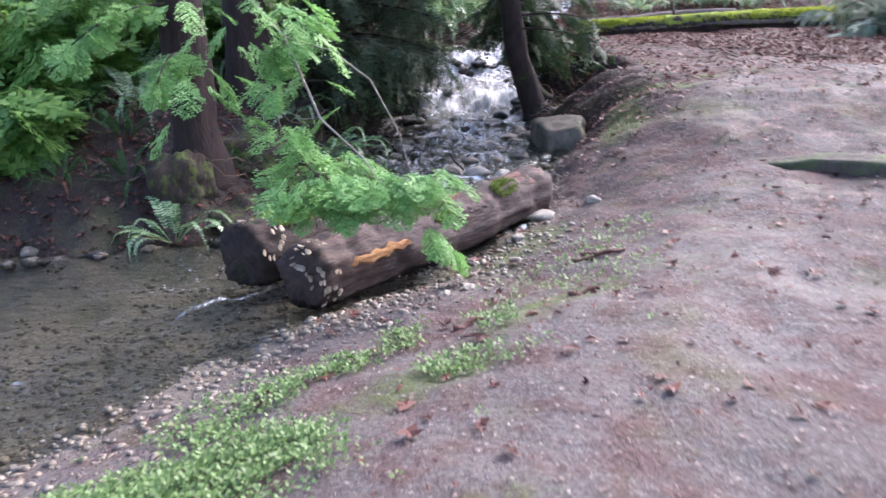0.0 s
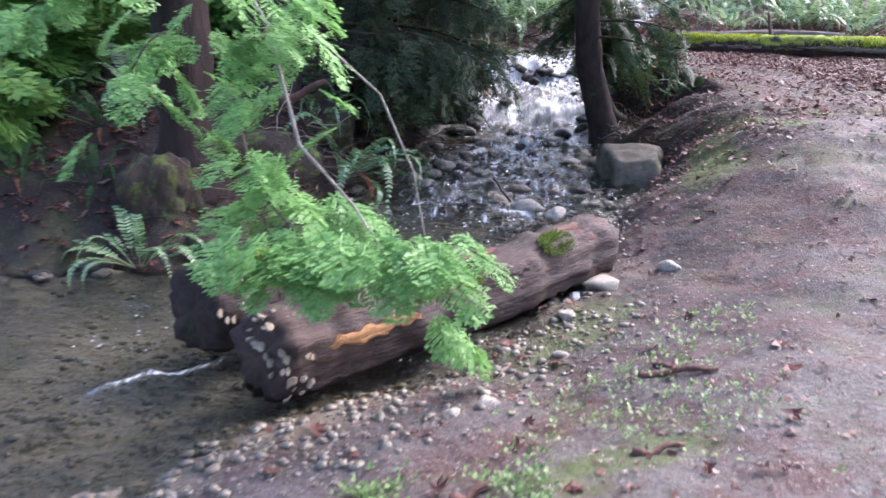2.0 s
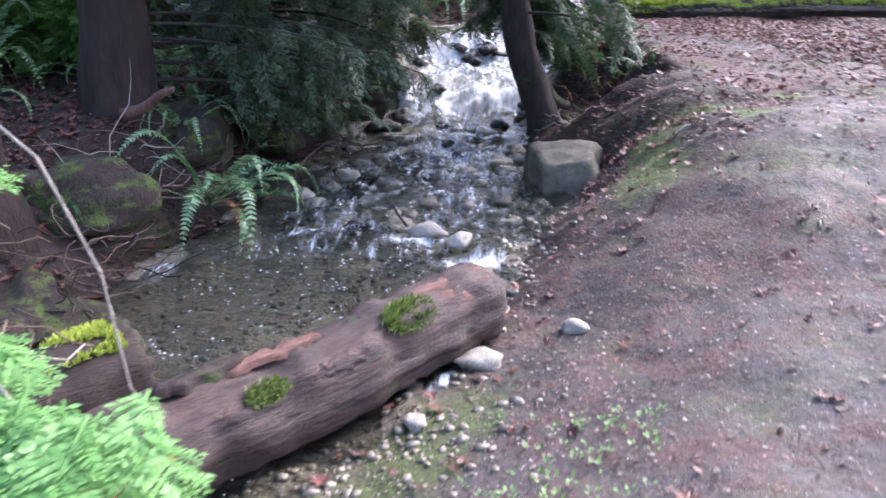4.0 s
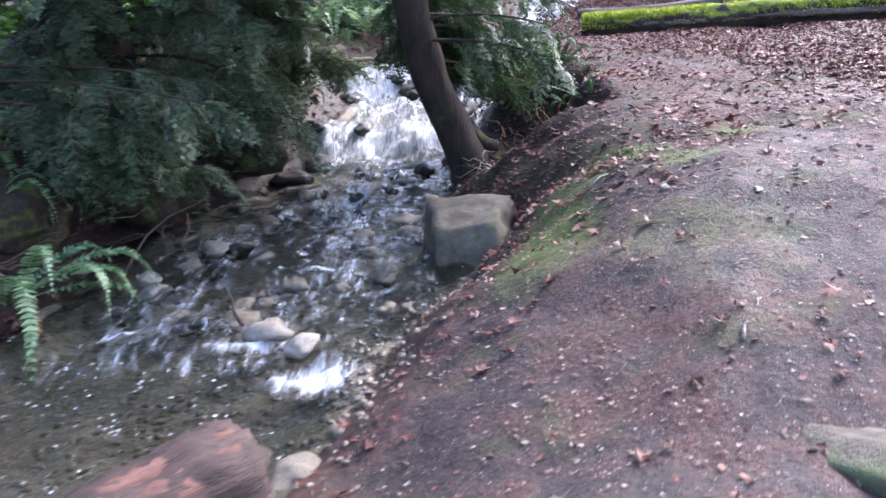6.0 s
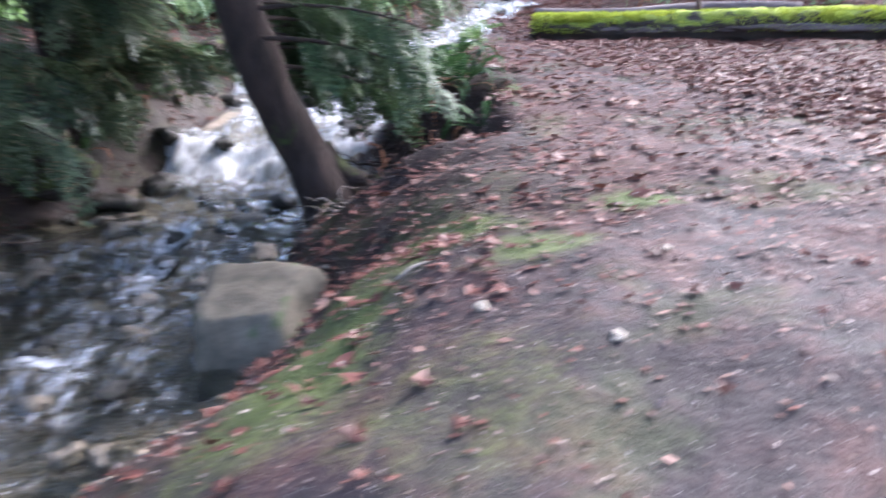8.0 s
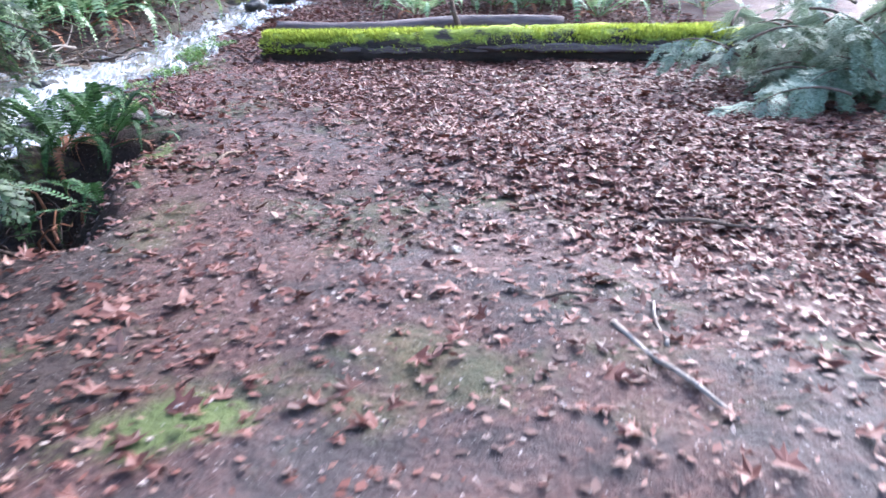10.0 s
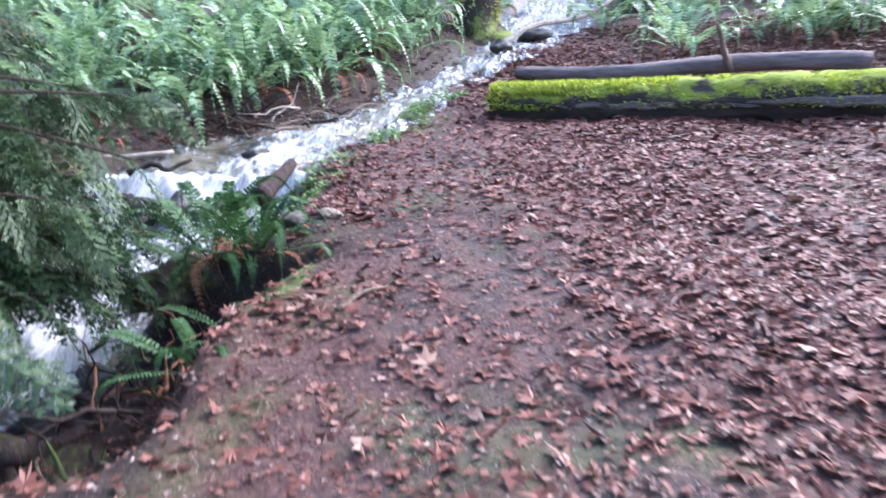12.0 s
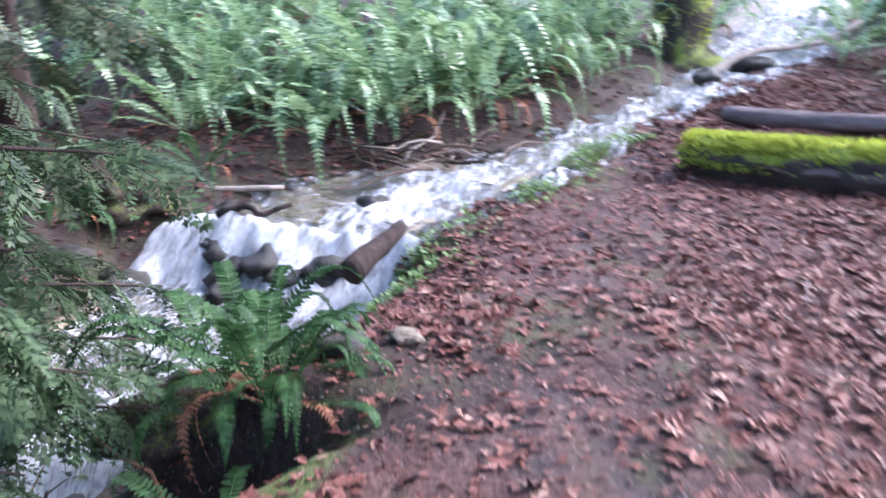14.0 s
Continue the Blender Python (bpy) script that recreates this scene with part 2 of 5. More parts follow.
# Dark needles of the leaning tree; their shade is in the colour too.
NEEDLE = leaf_mat("dark_shaded_needles", (0.022, 0.045, 0.02), (0.1, 0.15, 0.065), 0.5, 0.25, None, 0.3)
HEMLOCK = leaf_mat("bright_hemlock_spray", (0.14, 0.3, 0.075), (0.33, 0.55, 0.19), 0.5, 0.4, None, 0.3)
PILE_GREEN = leaf_mat("cut_bough_green", (0.08, 0.13, 0.07), (0.36, 0.44, 0.31), 0.5, 0.25)
FERN = leaf_mat("sword_fern", (0.055, 0.13, 0.04), (0.45, 0.6, 0.31), 0.26, 0.32, None, 0.65)
# Darker copy of the fern: the bank's shade is put into the leaf colour.
FERN_SHADED = leaf_mat("shaded_fern", (0.02, 0.05, 0.016), (0.07, 0.14, 0.045), 0.5, 0.25, None, 0.2)
HERB = leaf_mat("low_herb", (0.07, 0.14, 0.03), (0.22, 0.33, 0.1), 0.5, 0.35)
MAPLE = leaf_mat("fallen_maple_leaf", (0.05, 0.02, 0.015), (0.19, 0.077, 0.056), 0.5, 0.08, (0.33, 0.2, 0.15), 0.25)
DEAD_FROND = leaf_mat("dead_frond", (0.16, 0.06, 0.03), (0.36, 0.16, 0.08), 0.8, 0.15)
CHIP = leaf_mat("litter_chip", (0.12, 0.06, 0.045), (0.45, 0.38, 0.33), 0.8, 0.05)
SHELF = stone_mat("bracket_fungus", (0.3, 0.22, 0.15), (0.62, 0.52, 0.4), 0.8, 20.0)
BUSH = leaf_mat("broadleaf_bush", (0.07, 0.18, 0.03), (0.27, 0.45, 0.11), 0.5, 0.45, None, 0.3)


# ---- shapes ----
def mesh_ob(name, verts, faces, mat, parent=None, label="", smooth=True):
    me = bpy.data.meshes.new(name)
    me.from_pydata([tuple(v) for v in verts], [], [tuple(f) for f in faces])
    me.materials.append(mat)
    if smooth:
        me.polygons.foreach_set("use_smooth", [True] * len(me.polygons))
    me.update()
    ob = new(name, me)
    if parent:
        ob.parent = parent
    if label:
        ob["label"] = label
    return ob


def part(name, bm, mat, parent=None, label="", smooth=True):
    me = bpy.data.meshes.new(name)
    bm.to_mesh(me)
    bm.free()
    me.materials.append(mat)
    if smooth:
        me.polygons.foreach_set("use_smooth", [True] * len(me.polygons))
    ob = new(name, me)
    if parent:
        ob.parent = parent
    if label:
        ob["label"] = label
    return ob


def share(name, mesh, parent, m):
    """One more object on a mesh that exists already."""
    ob = new(name, mesh)
    ob.parent = parent
    ob.matrix_basis = m
    return ob


def thing(name, m, label, category, group=""):
    ob = new(name)
    ob.empty_display_size = 0.1
    ob.matrix_world = m
    return tagged(ob, label, category, group)


def lattice(ix, iy, seed):
    h = np.sin(ix * 127.1 + iy * 311.7 + seed * 74.7) * 43758.5453
    return h - np.floor(h)


def vnoise(x, y, scale, seed=0):
    """Smooth noise from -1 to 1 over arrays."""
    x, y = np.asarray(x) * scale, np.asarray(y) * scale
    ix, iy = np.floor(x), np.floor(y)
    fx, fy = x - ix, y - iy
    fx, fy = fx * fx * (3 - 2 * fx), fy * fy * (3 - 2 * fy)
    a, b = lattice(ix, iy, seed), lattice(ix + 1, iy, seed)
    c, d = lattice(ix, iy + 1, seed), lattice(ix + 1, iy + 1, seed)
    return (a + (b - a) * fx) * (1 - fy) * 2 + (c + (d - c) * fx) * fy * 2 - 1


def tube(points, radii, sides=8, lumps=0.0, seed=0, cap=True):
    """Vertices and faces of a tapered, lumpy tube through points."""
    rnd = random.Random(seed)
    pts = [Vector(p) for p in points]
    vs, fs = [], []
    side = Vector((1, 0, 0))
    for i, p in enumerate(pts):
        d = (pts[min(i + 1, len(pts) - 1)] - pts[max(i - 1, 0)]).normalized()
        u = side - d * side.dot(d)
        if u.length < 1e-3:
            u = Vector((0, 1, 0)) - d * d.y
        u.normalize()
        side = u
        w = d.cross(u)
        for k in range(sides):
            a = 2 * math.pi * k / sides
            n = noise.noise(Vector((math.cos(a) * 1.3 + seed, math.sin(a) * 1.3, i * 0.35 + seed * 0.7)))
            r = radii[i] * (1 + lumps * n + lumps * 0.4 * (rnd.random() - 0.5))
            vs.append(p + (u * math.cos(a) + w * math.sin(a)) * r)
    for i in range(len(pts) - 1):
        for k in range(sides):
            k2 = (k + 1) % sides
            fs.append((i * sides + k, i * sides + k2, (i + 1) * sides + k2, (i + 1) * sides + k))
    if cap:
        for i, flip in ((0, True), (len(pts) - 1, False)):
            c = len(vs)
            vs.append(pts[i])
            for k in range(sides):
                k2 = (k + 1) % sides
                a, b2 = i * sides + k, i * sides + k2
                fs.append((c, b2, a) if flip else (c, a, b2))
    return vs, fs


def along(a, b, n, bend=0.0, seed=0):
    """n points from a to b with a wandering bend."""
    rnd = random.Random(seed)
    a, b = Vector(a), Vector(b)
    out = []
    ph = rnd.random() * 6
    for i in range(n):
        f = i / (n - 1)
        o = Vector((math.sin(f * 5 + ph), math.cos(f * 4 + ph), math.sin(f * 6 + ph * 2))) * bend * math.sin(f * math.pi)
        out.append(a.lerp(b, f) + o)
    return out


def stone_mesh(name, mat, seed, flat=0.65, detail=2, rough=0.25):
    bm = bmesh.new()
    bmesh.ops.create_icosphere(bm, subdivisions=detail, radius=1.0)
    for v in bm.verts:
        n = noise.noise(v.co * 0.9 + Vector((seed * 3.1, 0, 0))) * rough * 1.6 + noise.noise(v.co * 2.6 + Vector((0, seed * 1.7, 0))) * rough * 0.5 + abs(noise.noise(v.co * 5.5 + Vector((seed, 0, 3)))) * rough * -0.3
        v.co *= 1 + n
        v.co.z *= flat
    me = bpy.data.meshes.new(name)
    bm.to_mesh(me)
    bm.free()
    me.materials.append(mat)
    me.polygons.foreach_set("use_smooth", [True] * len(me.polygons))
    return me


# ---- terrain: shores of the brook, height of water and path ----
LEFT = np.array([(-30, 4.6), (-9, 5.4), (-7.2, 5.9), (-6.0, 5.5), (-5.1, 5.85), (-4.5, 5.55), (-3.8, 5.85), (-3.2, 5.7), (-2.7, 6.0), (-2.2, 5.95), (-1.65, 6.7), (-1.7, 7.6), (-1.35, 8.3), (-1.5, 9.5), (-1.2, 10.6), (-0.65, 12.0),
                 (-0.3, 13.4), (-0.3, 14.8), (0.0, 15.7), (0.15, 16.4), (1.3, 17.2), (1.55, 17.9), (2.1, 19.0), (2.15, 21.5), (2.6, 26), (3, 60)])
RIGHT = np.array([(-30, -12), (-9, -3.5), (-4.0, 0.6), (-2.4, 2.0), (-1.4, 3.1), (-0.8, 4.0), (-0.14, 4.6), (0.5, 5.7), (0.95, 6.7), (1.08, 7.5), (1.15, 8.0),
                  (1.5, 8.7), (1.7, 9.4), (1.5, 10.3), (1.15, 11.2), (1.05, 12.2), (1.4, 13.0), (1.75, 14.0), (1.62, 15.2), (1.75, 16.4), (2.0, 17.8),
                  (2.4, 19.5), (3.3, 21.8), (3.5, 26), (4, 60)])
WATER_Y = [-30, 7.3, 8.2, 9.5, 11.0, 12.0, 12.7, 13.0, 13.4, 14.55, 14.75, 14.95, 16.0, 17.0, 18.0, 19.0, 20.0, 22.0, 26.0, 60.0]
WATER_Z = [-0.24, -0.24, -0.17, -0.13, -0.08, -0.02, 0.06, 0.3, 0.4, 0.5, 0.68, 0.87, 0.93, 1.01, 1.12, 1.27, 1.42, 1.66, 2.3, 9.0]
PATH_Y = [-30, 0, 3, 5, 6.4, 7.2, 8, 9, 10.5, 11.5, 12.0, 13.6, 15.4, 17.0, 19.0, 21.0, 26.0, 60.0]
PATH_Z = [-0.1, 0.06, 0.09, 0.11, 0.19, 0.36, 0.57, 0.69, 0.71, 0.8, 0.85, 0.92, 0.95, 0.99, 1.25, 1.52, 2.3, 9.5]
BANK_Y = [-5, 4, 6.5, 8, 10, 11.5, 13, 15, 18, 25]
BANK_W = [2.6, 2.2, 1.9, 1.7, 1.35, 1.25, 1.2, 0.7, 0.6, 0.8]


def shore_dist(line, x, y):
    best = np.full(np.shape(x), 1e9)
    for (ax, ay), (bx, by) in zip(line[:-1], line[1:]):
        dx, dy = bx - ax, by - ay
        f = np.clip(((x - ax) * dx + (y - ay) * dy) / (dx * dx + dy * dy), 0, 1)
        best = np.minimum(best, np.hypot(x - ax - f * dx, y - ay - f * dy))
    return best


def inside_brook(x, y):
    ring = np.vstack([LEFT, RIGHT[::-1]])
    odd = np.zeros(np.shape(x), bool)
    for (ax, ay), (bx, by) in zip(ring, np.roll(ring, -1, 0)):
        if ay != by:
            odd ^= ((ay > y) != (by > y)) & (x < (bx - ax) * (y - ay) / (by - ay) + ax)
    return odd


def sstep(v):
    v = np.clip(v, 0, 1)
    return v * v * (3 - 2 * v)


def terrain(x, y, rough=True):
    """Height of the ground, and which side: 0 brook, 1 right bank, 2 left bank; and distances to the shores."""
    x, y = np.asarray(x, float), np.asarray(y, float)
    wob = 0.07 * vnoise(x, y, 2.3, 5) + 0.03 * vnoise(x, y, 6.1, 6)
    dl, dr = shore_dist(LEFT, x, y), shore_dist(RIGHT, x, y)
    inb = inside_brook(x, y)
    zw = np.interp(y, WATER_Y, WATER_Z)
    zp = np.interp(y, PATH_Y, PATH_Z)
    right = (~inb) & (dr <= dl)
    d_in = np.minimum(dl, dr)
    bed = zw - 0.02 - 0.16 * sstep((d_in + wob) / 0.55) + 0.05 * vnoise(x, y, 3.0, 9)
    w = np.interp(y, BANK_Y, BANK_W)
    f = np.clip((dr + wob) / w, 0, 1)
    k = sstep((y - 6.8) / 3.0)
    f = k * (1 - (1 - f) ** 2.3) + (1 - k) * f * (1.3 - 0.3 * f)
    cut = sstep((y - 10.7) / 0.6) * sstep((12.95 - y) / 0.4)
    f = f * (1 - cut) + cut * (0.22 * sstep(dr / 0.3) + 0.78 * sstep((dr + 1.6 * wob - 1.0) / 0.5))
    rz = zw - 0.02 + (zp - zw + 0.02) * f + 0.012 * np.maximum(dr - 6, 0) ** 1.1
    hl = np.interp(y, [-5, 5.5, 6.5, 8, 12, 14, 15, 17, 26], [0.35, 0.35, 0.5, 0.75, 0.85, 0.7, 0.2, 0.2, 0.4])
    lz = zw - 0.02 + hl * sstep((dl + wob) / 0.75) ** 0.8 + 0.11 * np.maximum(dl - 0.4, 0) + 0.3 * np.maximum(dl - 9, 0)
    z = np.where(inb, bed, np.where(right, rz, lz))
    if rough:
        amp = np.where(inb, 0.3, 1.0)
        z = z + amp * (0.035 * vnoise(x, y, 1.3, 1) + 0.018 * vnoise(x, y, 4.0, 2) + 0.008 * vnoise(x, y, 11.0, 3))
    return z, inb, right, dl, dr


def gz(x, y):
    return float(terrain(np.array([x]), np.array([y]))[0][0])


def wz(y):
    return float(np.interp(y, WATER_Y, WATER_Z))


def trodden_x(y):
    """Where the bare line of the path runs."""
    return np.interp(y, [6, 9, 10.6, 11.5, 12.2, 13.2, 14, 16.5, 18], [2.9, 4.0, 4.1, 3.95, 3.6, 3.42, 3.1, 2.5, 2.2])


def spaced(a, b, step, far, grow=1.25):
    xs = list(np.arange(a, b + 1e-6, step))
    s, lo = step, a
    while lo > -far:
        s *= grow
        lo -= s
        xs.insert(0, lo)
    s, hi = step, b
    while hi < far:
        s *= grow
        hi += s
        xs.append(hi)
    return np.array(xs)


def sheet(name, xs, ys, zz, mat, keep=None):
    nx, ny = len(xs), len(ys)
    xx, yy = np.meshgrid(xs, ys)
    vs = np.stack([xx, yy, zz], -1).reshape(-1, 3)
    i = np.arange(nx * ny).reshape(ny, nx)
    q = np.stack([i[:-1, :-1], i[:-1, 1:], i[1:, 1:], i[1:, :-1]], -1).reshape(-1, 4)
    if keep is not None:
        q = q[keep.reshape(-1)[q].any(1)]
    me = bpy.data.meshes.new(name)
    me.from_pydata(vs.tolist(), [], q.tolist())
    me.materials.append(mat)
    me.polygons.foreach_set("use_smooth", [True] * len(me.polygons))
    return new(name, me), me


def put_attr(me, name, values):
    me.attributes.new(name, "FLOAT", "POINT").data.foreach_set("value", np.ascontiguousarray(values, dtype=np.float32).reshape(-1))


def blob(x, y, cx, cy, rx, ry, turn=0.0):
    c, s = math.cos(radians(turn)), math.sin(radians(turn))
    u, v = (x - cx) * c + (y - cy) * s, -(x - cx) * s + (y - cy) * c
    return np.clip(1.3 - np.hypot(u / rx, v / ry), 0, 1)


def build_ground():
    xs, ys = spaced(-4.5, 7.5, 0.055, 150), spaced(0.5, 19.5, 0.055, 170)
    xx, yy = np.meshgrid(xs, ys)
    z, inb, right, dl, dr = terrain(xx, yy)
    ob, me = sheet("ground", xs, ys, z, SOIL)
    tagged(ob, "trodden earth path with leaf mould, moss and wet gravel shore", "ground", kind="structure")
    litter = np.where(right, sstep((yy - 8.5) / 3.0) * (0.55 + 0.45 * sstep((1.6 - np.abs(dr - 0.9)) / 1.0)), 0.3)
    litter = litter * (1 - 0.75 * np.exp(-((xx - trodden_x(yy)) / 0.6) ** 2))
    # Mould over the banks; their shade is put into this mask too.
    mould_and_shade = np.where(right, 0.85 * sstep((yy - 8.8) / 1.0) * sstep((1.8 - dr) / 0.5) * (yy < 13.6), np.where(inb, 0.0, 1.0 * (yy < 16.5) + 0.6 * (yy >= 16.5)))
    gravel = np.where(inb, 0.75, np.where(right, 0.55 * sstep((0.9 - dr) / 0.9) * sstep((7.0 - yy) / 1.5), 0.15))
    moss = 0.8 * blob(xx, yy, 2.1, 8.75, 0.4, 1.5, -18) + blob(xx, yy, 3.38, 9.42, 0.34, 0.2, 15) + 0.9 * blob(xx, yy, 2.95, 8.85, 0.35, 0.2, 10) + 0.7 * blob(xx, yy, 2.75, 9.2, 0.35, 0.25) + 0.6 * blob(xx, yy, 2.7, 7.9, 0.8, 0.8) + 0.8 * blob(xx, yy, 0.55, 5.1, 0.5, 1.3, -30)
    moss += 0.75 * blob(xx, yy, -0.1, 2.5, 0.9, 0.35, 35) + blob(xx, yy, 2.68, 12.35, 0.2, 0.6, 5) + 0.8 * blob(xx, yy, 1.9, 14.8, 0.25, 1.3)
    moss += 0.75 * blob(xx, yy, 0.7, 3.5, 0.9, 0.3, 35) + 0.6 * blob(xx, yy, 0.2, 1.2, 0.7, 0.6) + 0.6 * blob(xx, yy, 2.3, 16.8, 0.4, 1.2) + 0.5 * np.where((~inb) & (~right), sstep((0.8 - dl) / 0.5) * (vnoise(xx, yy, 1.1, 14) > 0.1), 0)
    put_attr(me, "litter", litter)
    put_attr(me, "mould_and_shade", mould_and_shade)
    put_attr(me, "gravel", gravel)
    put_attr(me, "moss", np.clip(moss, 0, 1))
    put_attr(me, "wet", np.where(inb, 1.0, sstep((0.55 - np.minimum(dl, dr)) / 0.5)))
    # Dark reflection in the deep pool, painted on the bed.
    put_attr(me, "pool_dark", np.where(inb, sstep((dr - 1.6) / 1.8) * sstep((6.2 - yy) / 1.2), 0.0))
    # Near ground: pale gravel, lifted further to stand for brighter light.
    put_attr(me, "grit_and_light", np.where(right, sstep((7.2 + 0.8 * vnoise(xx, yy, 0.8, 81) - yy) / 4.0) * sstep((4.2 + 1.2 * vnoise(xx, yy, 0.6, 82) - xx) / 3.2), 0.0))
    return ob


def build_water():
    xs, ys = np.arange(-14, 4.6, 0.045), np.arange(-4, 27, 0.045)
    xx, yy = np.meshgrid(xs, ys)
    z0, inb, right, dl, dr = terrain(xx, yy)
    z = np.interp(yy, WATER_Y, WATER_Z)
    slope = np.gradient(z, ys, axis=0)
    run = np.exp(-((np.minimum(dl, dr) - 0.9) / 0.9) ** 2)
    foam = sstep((slope - 0.1) / 0.4) * 0.8
    foam = np.maximum(foam, 0.44 * sstep((yy - 7.4) / 0.5) * (yy < 12.6) * run)
    foam = np.maximum(foam, 0.55 * sstep((yy - 12.0) / 0.6) * (yy < 14.9))
    foam = np.maximum(foam, 0.6 * np.exp(-((yy - 14.4) / 0.3) ** 2))
    # Upper run: torn water, with bright sky reflection whitened in as foam.
    foam = np.maximum(foam, 0.38 * (yy >= 14.9) + 0.35 * blob(xx, yy, 1.2, 15.8, 0.5, 1.0) + 0.15 * (yy > 16.4))
    foam = np.maximum(foam, blob(xx, yy, 0.75, 7.68, 0.35, 0.22) * 0.85)
    foam = np.maximum(foam, blob(xx, yy, 0.45, 10.6, 0.25, 0.8, 10) * 0.6)
    foam = np.maximum(foam, blob(xx, yy, -1.55, 7.6, 0.22, 0.55, 15) * 0.7)
    foam = np.maximum(foam, blob(xx, yy, -1.5, 4.38, 0.46, 0.045, 47) * 0.75)
    foam = np.maximum(foam, blob(xx, yy, 0.72, 5.85, 0.13, 0.4, -25) * 0.8)
    for cx, cy, rx, ry, turn in [(0.45, 9.25, 0.3, 0.14, 15), (0.3, 8.02, 0.35, 0.08, 10), (-0.6, 8.25, 0.4, 0.09, 20), (0.3, 11.2, 0.25, 0.5, 0)]:
        foam = np.maximum(foam, blob(xx, yy, cx, cy, rx, ry, turn) * 0.75)
    rough = 0.017 + 0.02 * sstep((yy - 7.2) / 0.6) + 0.032 * np.clip(foam, 0, 1)
    z = z + rough * (vnoise(xx, yy, 3.5, 21) + 0.7 * vnoise(xx, yy, 8.0, 22) + 0.5 * vnoise(xx, yy, 15.0, 23))
    ob, me = sheet("water", xs, ys, z, WATER, inb | (np.minimum(dl, dr) < 0.35))
    put_attr(me, "foam", foam)
    return tagged(ob, "clear shallow brook with ripples and white broken water", "brook", kind="structure")


ground = build_ground()
water = build_water()


# ---- logs, boulder, large timber ----
def log(name, a, b, r0, r1, mat, label, seed, sides=20, n=22, bend=0.03, lumps=0.12, group=""):
    """A fallen log from a to b as a thing; the bark runs along local z."""
    a, b = Vector(a), Vector(b)
    q = (b - a).to_track_quat("Z", "Y").to_matrix().to_4x4()
    ob = thing(name, Matrix.Translation(a) @ q, label, "log", group)
    length = (b - a).length
    pts = along((0, 0, 0), (0, 0, length), n, bend, seed)
    worn = [0.9, 0.98] + [1.0] * (n - 4) + [0.99, 0.93]
    vs, fs = tube(pts, [(r0 + (r1 - r0) * i / (n - 1)) * worn[i] for i in range(n)], sides, lumps, seed)
    for i, v in enumerate(vs[:n * sides]):
        ring, a = i // sides, 2 * math.pi * (i % sides) / sides
        g = noise.noise(Vector((math.cos(a) * 3.2 + seed, math.sin(a) * 3.2, v.z * 0.9))) + 0.5 * noise.noise(Vector((math.cos(a) * 7, math.sin(a) * 7 + seed, v.z * 1.6)))
        c = pts[ring]
        d = v - c
        v += d * (0.11 * g)
        if ring in (0, n - 1):
            v.z += 0.06 * noise.noise(Vector((math.cos(a) * 4, math.sin(a) * 4, seed + ring)))
    mesh_ob("trunk", vs, fs, mat, ob)
    return ob


log_a = log("fallen_log", (-1.0, 4.27, -0.07), (0.82, 6.42, 0.0), 0.24, 0.22, LOG_WET,
            "dark wet fallen log without bark lying across the brook", 3, 56, 60, 0.035, 0.16)
log_b = log("fallen_log", (-1.5, 4.7, -0.02), (-0.8, 5.6, -0.04), 0.25, 0.23, BARK_DARK,
            "short dark log with bracket fungus lying in the brook", 8, 40, 26, 0.02, 0.14)
log_c = log("mossy_log", (2.95, 17.15, 1.11), (8.1, 15.7, 1.1), 0.18, 0.23, LOG_MOSS,
            "long moss-covered fallen log lying across the path", 5, 28, 90, 0.05, 0.2)
log_d = log("weathered_log", (2.95, 18.7, 1.3), (6.6, 17.8, 1.3), 0.08, 0.1, LOG_GREY,
            "thin grey weathered log lying beside the brook", 11, 14, 24, 0.06, 0.12)


def boulder():
    """A block split along a few planes, with worn edges."""
    bm = bmesh.new()
    bmesh.ops.create_cube(bm, size=2.0)
    bmesh.ops.subdivide_edges(bm, edges=list(bm.edges), cuts=2, use_grid_fill=True)
    for co, no in [((0.36, 0, 0), (1, -0.2, 0.35)), ((-0.3, 0, 0), (-1, -0.35, 0.1)), ((0, -0.3, 0), (0.12, -1, 0.22)), ((0, 0.36, 0), (0, 1, 0.2)),
                   ((0, 0, 0.25), (-0.08, -0.2, 1)), ((-0.26, -0.24, 0), (-1, -0.9, 0.15)), ((0.2, -0.2, 0.22), (0.7, -0.5, 1)), ((0, 0, -0.35), (0, 0, -1))]:
        bmesh.ops.bisect_plane(bm, geom=list(bm.verts) + list(bm.edges) + list(bm.faces), plane_co=co, plane_no=no, clear_outer=True)
        bmesh.ops.holes_fill(bm, edges=[e for e in bm.edges if e.is_boundary])
    bmesh.ops.triangulate(bm, faces=list(bm.faces))
    for _ in range(3):
        bmesh.ops.subdivide_edges(bm, edges=[e for e in bm.edges if e.calc_length() > 0.05], cuts=1)
        bmesh.ops.triangulate(bm, faces=list(bm.faces))
    for _ in range(1):
        bmesh.ops.smooth_vert(bm, verts=list(bm.verts), factor=0.5, use_axis_x=True, use_axis_y=True, use_axis_z=True)
    for v in bm.verts:
        v.co += v.co.normalized() * (noise.noise(v.co * 3.0) * 0.06 + noise.noise(v.co * 9) * 0.022 - abs(noise.noise(v.co * 5 + Vector((4, 0, 0)))) * 0.03)
    ob = part("boulder", bm, ROCK)
    ob.matrix_world = pose(1.5, 9.48, -0.03, 0, 0, -6) @ Matrix.Diagonal((1.0, 0.95, 0.92, 1))
    return tagged(ob, "large square grey-green boulder at the edge of the brook", "boulder")


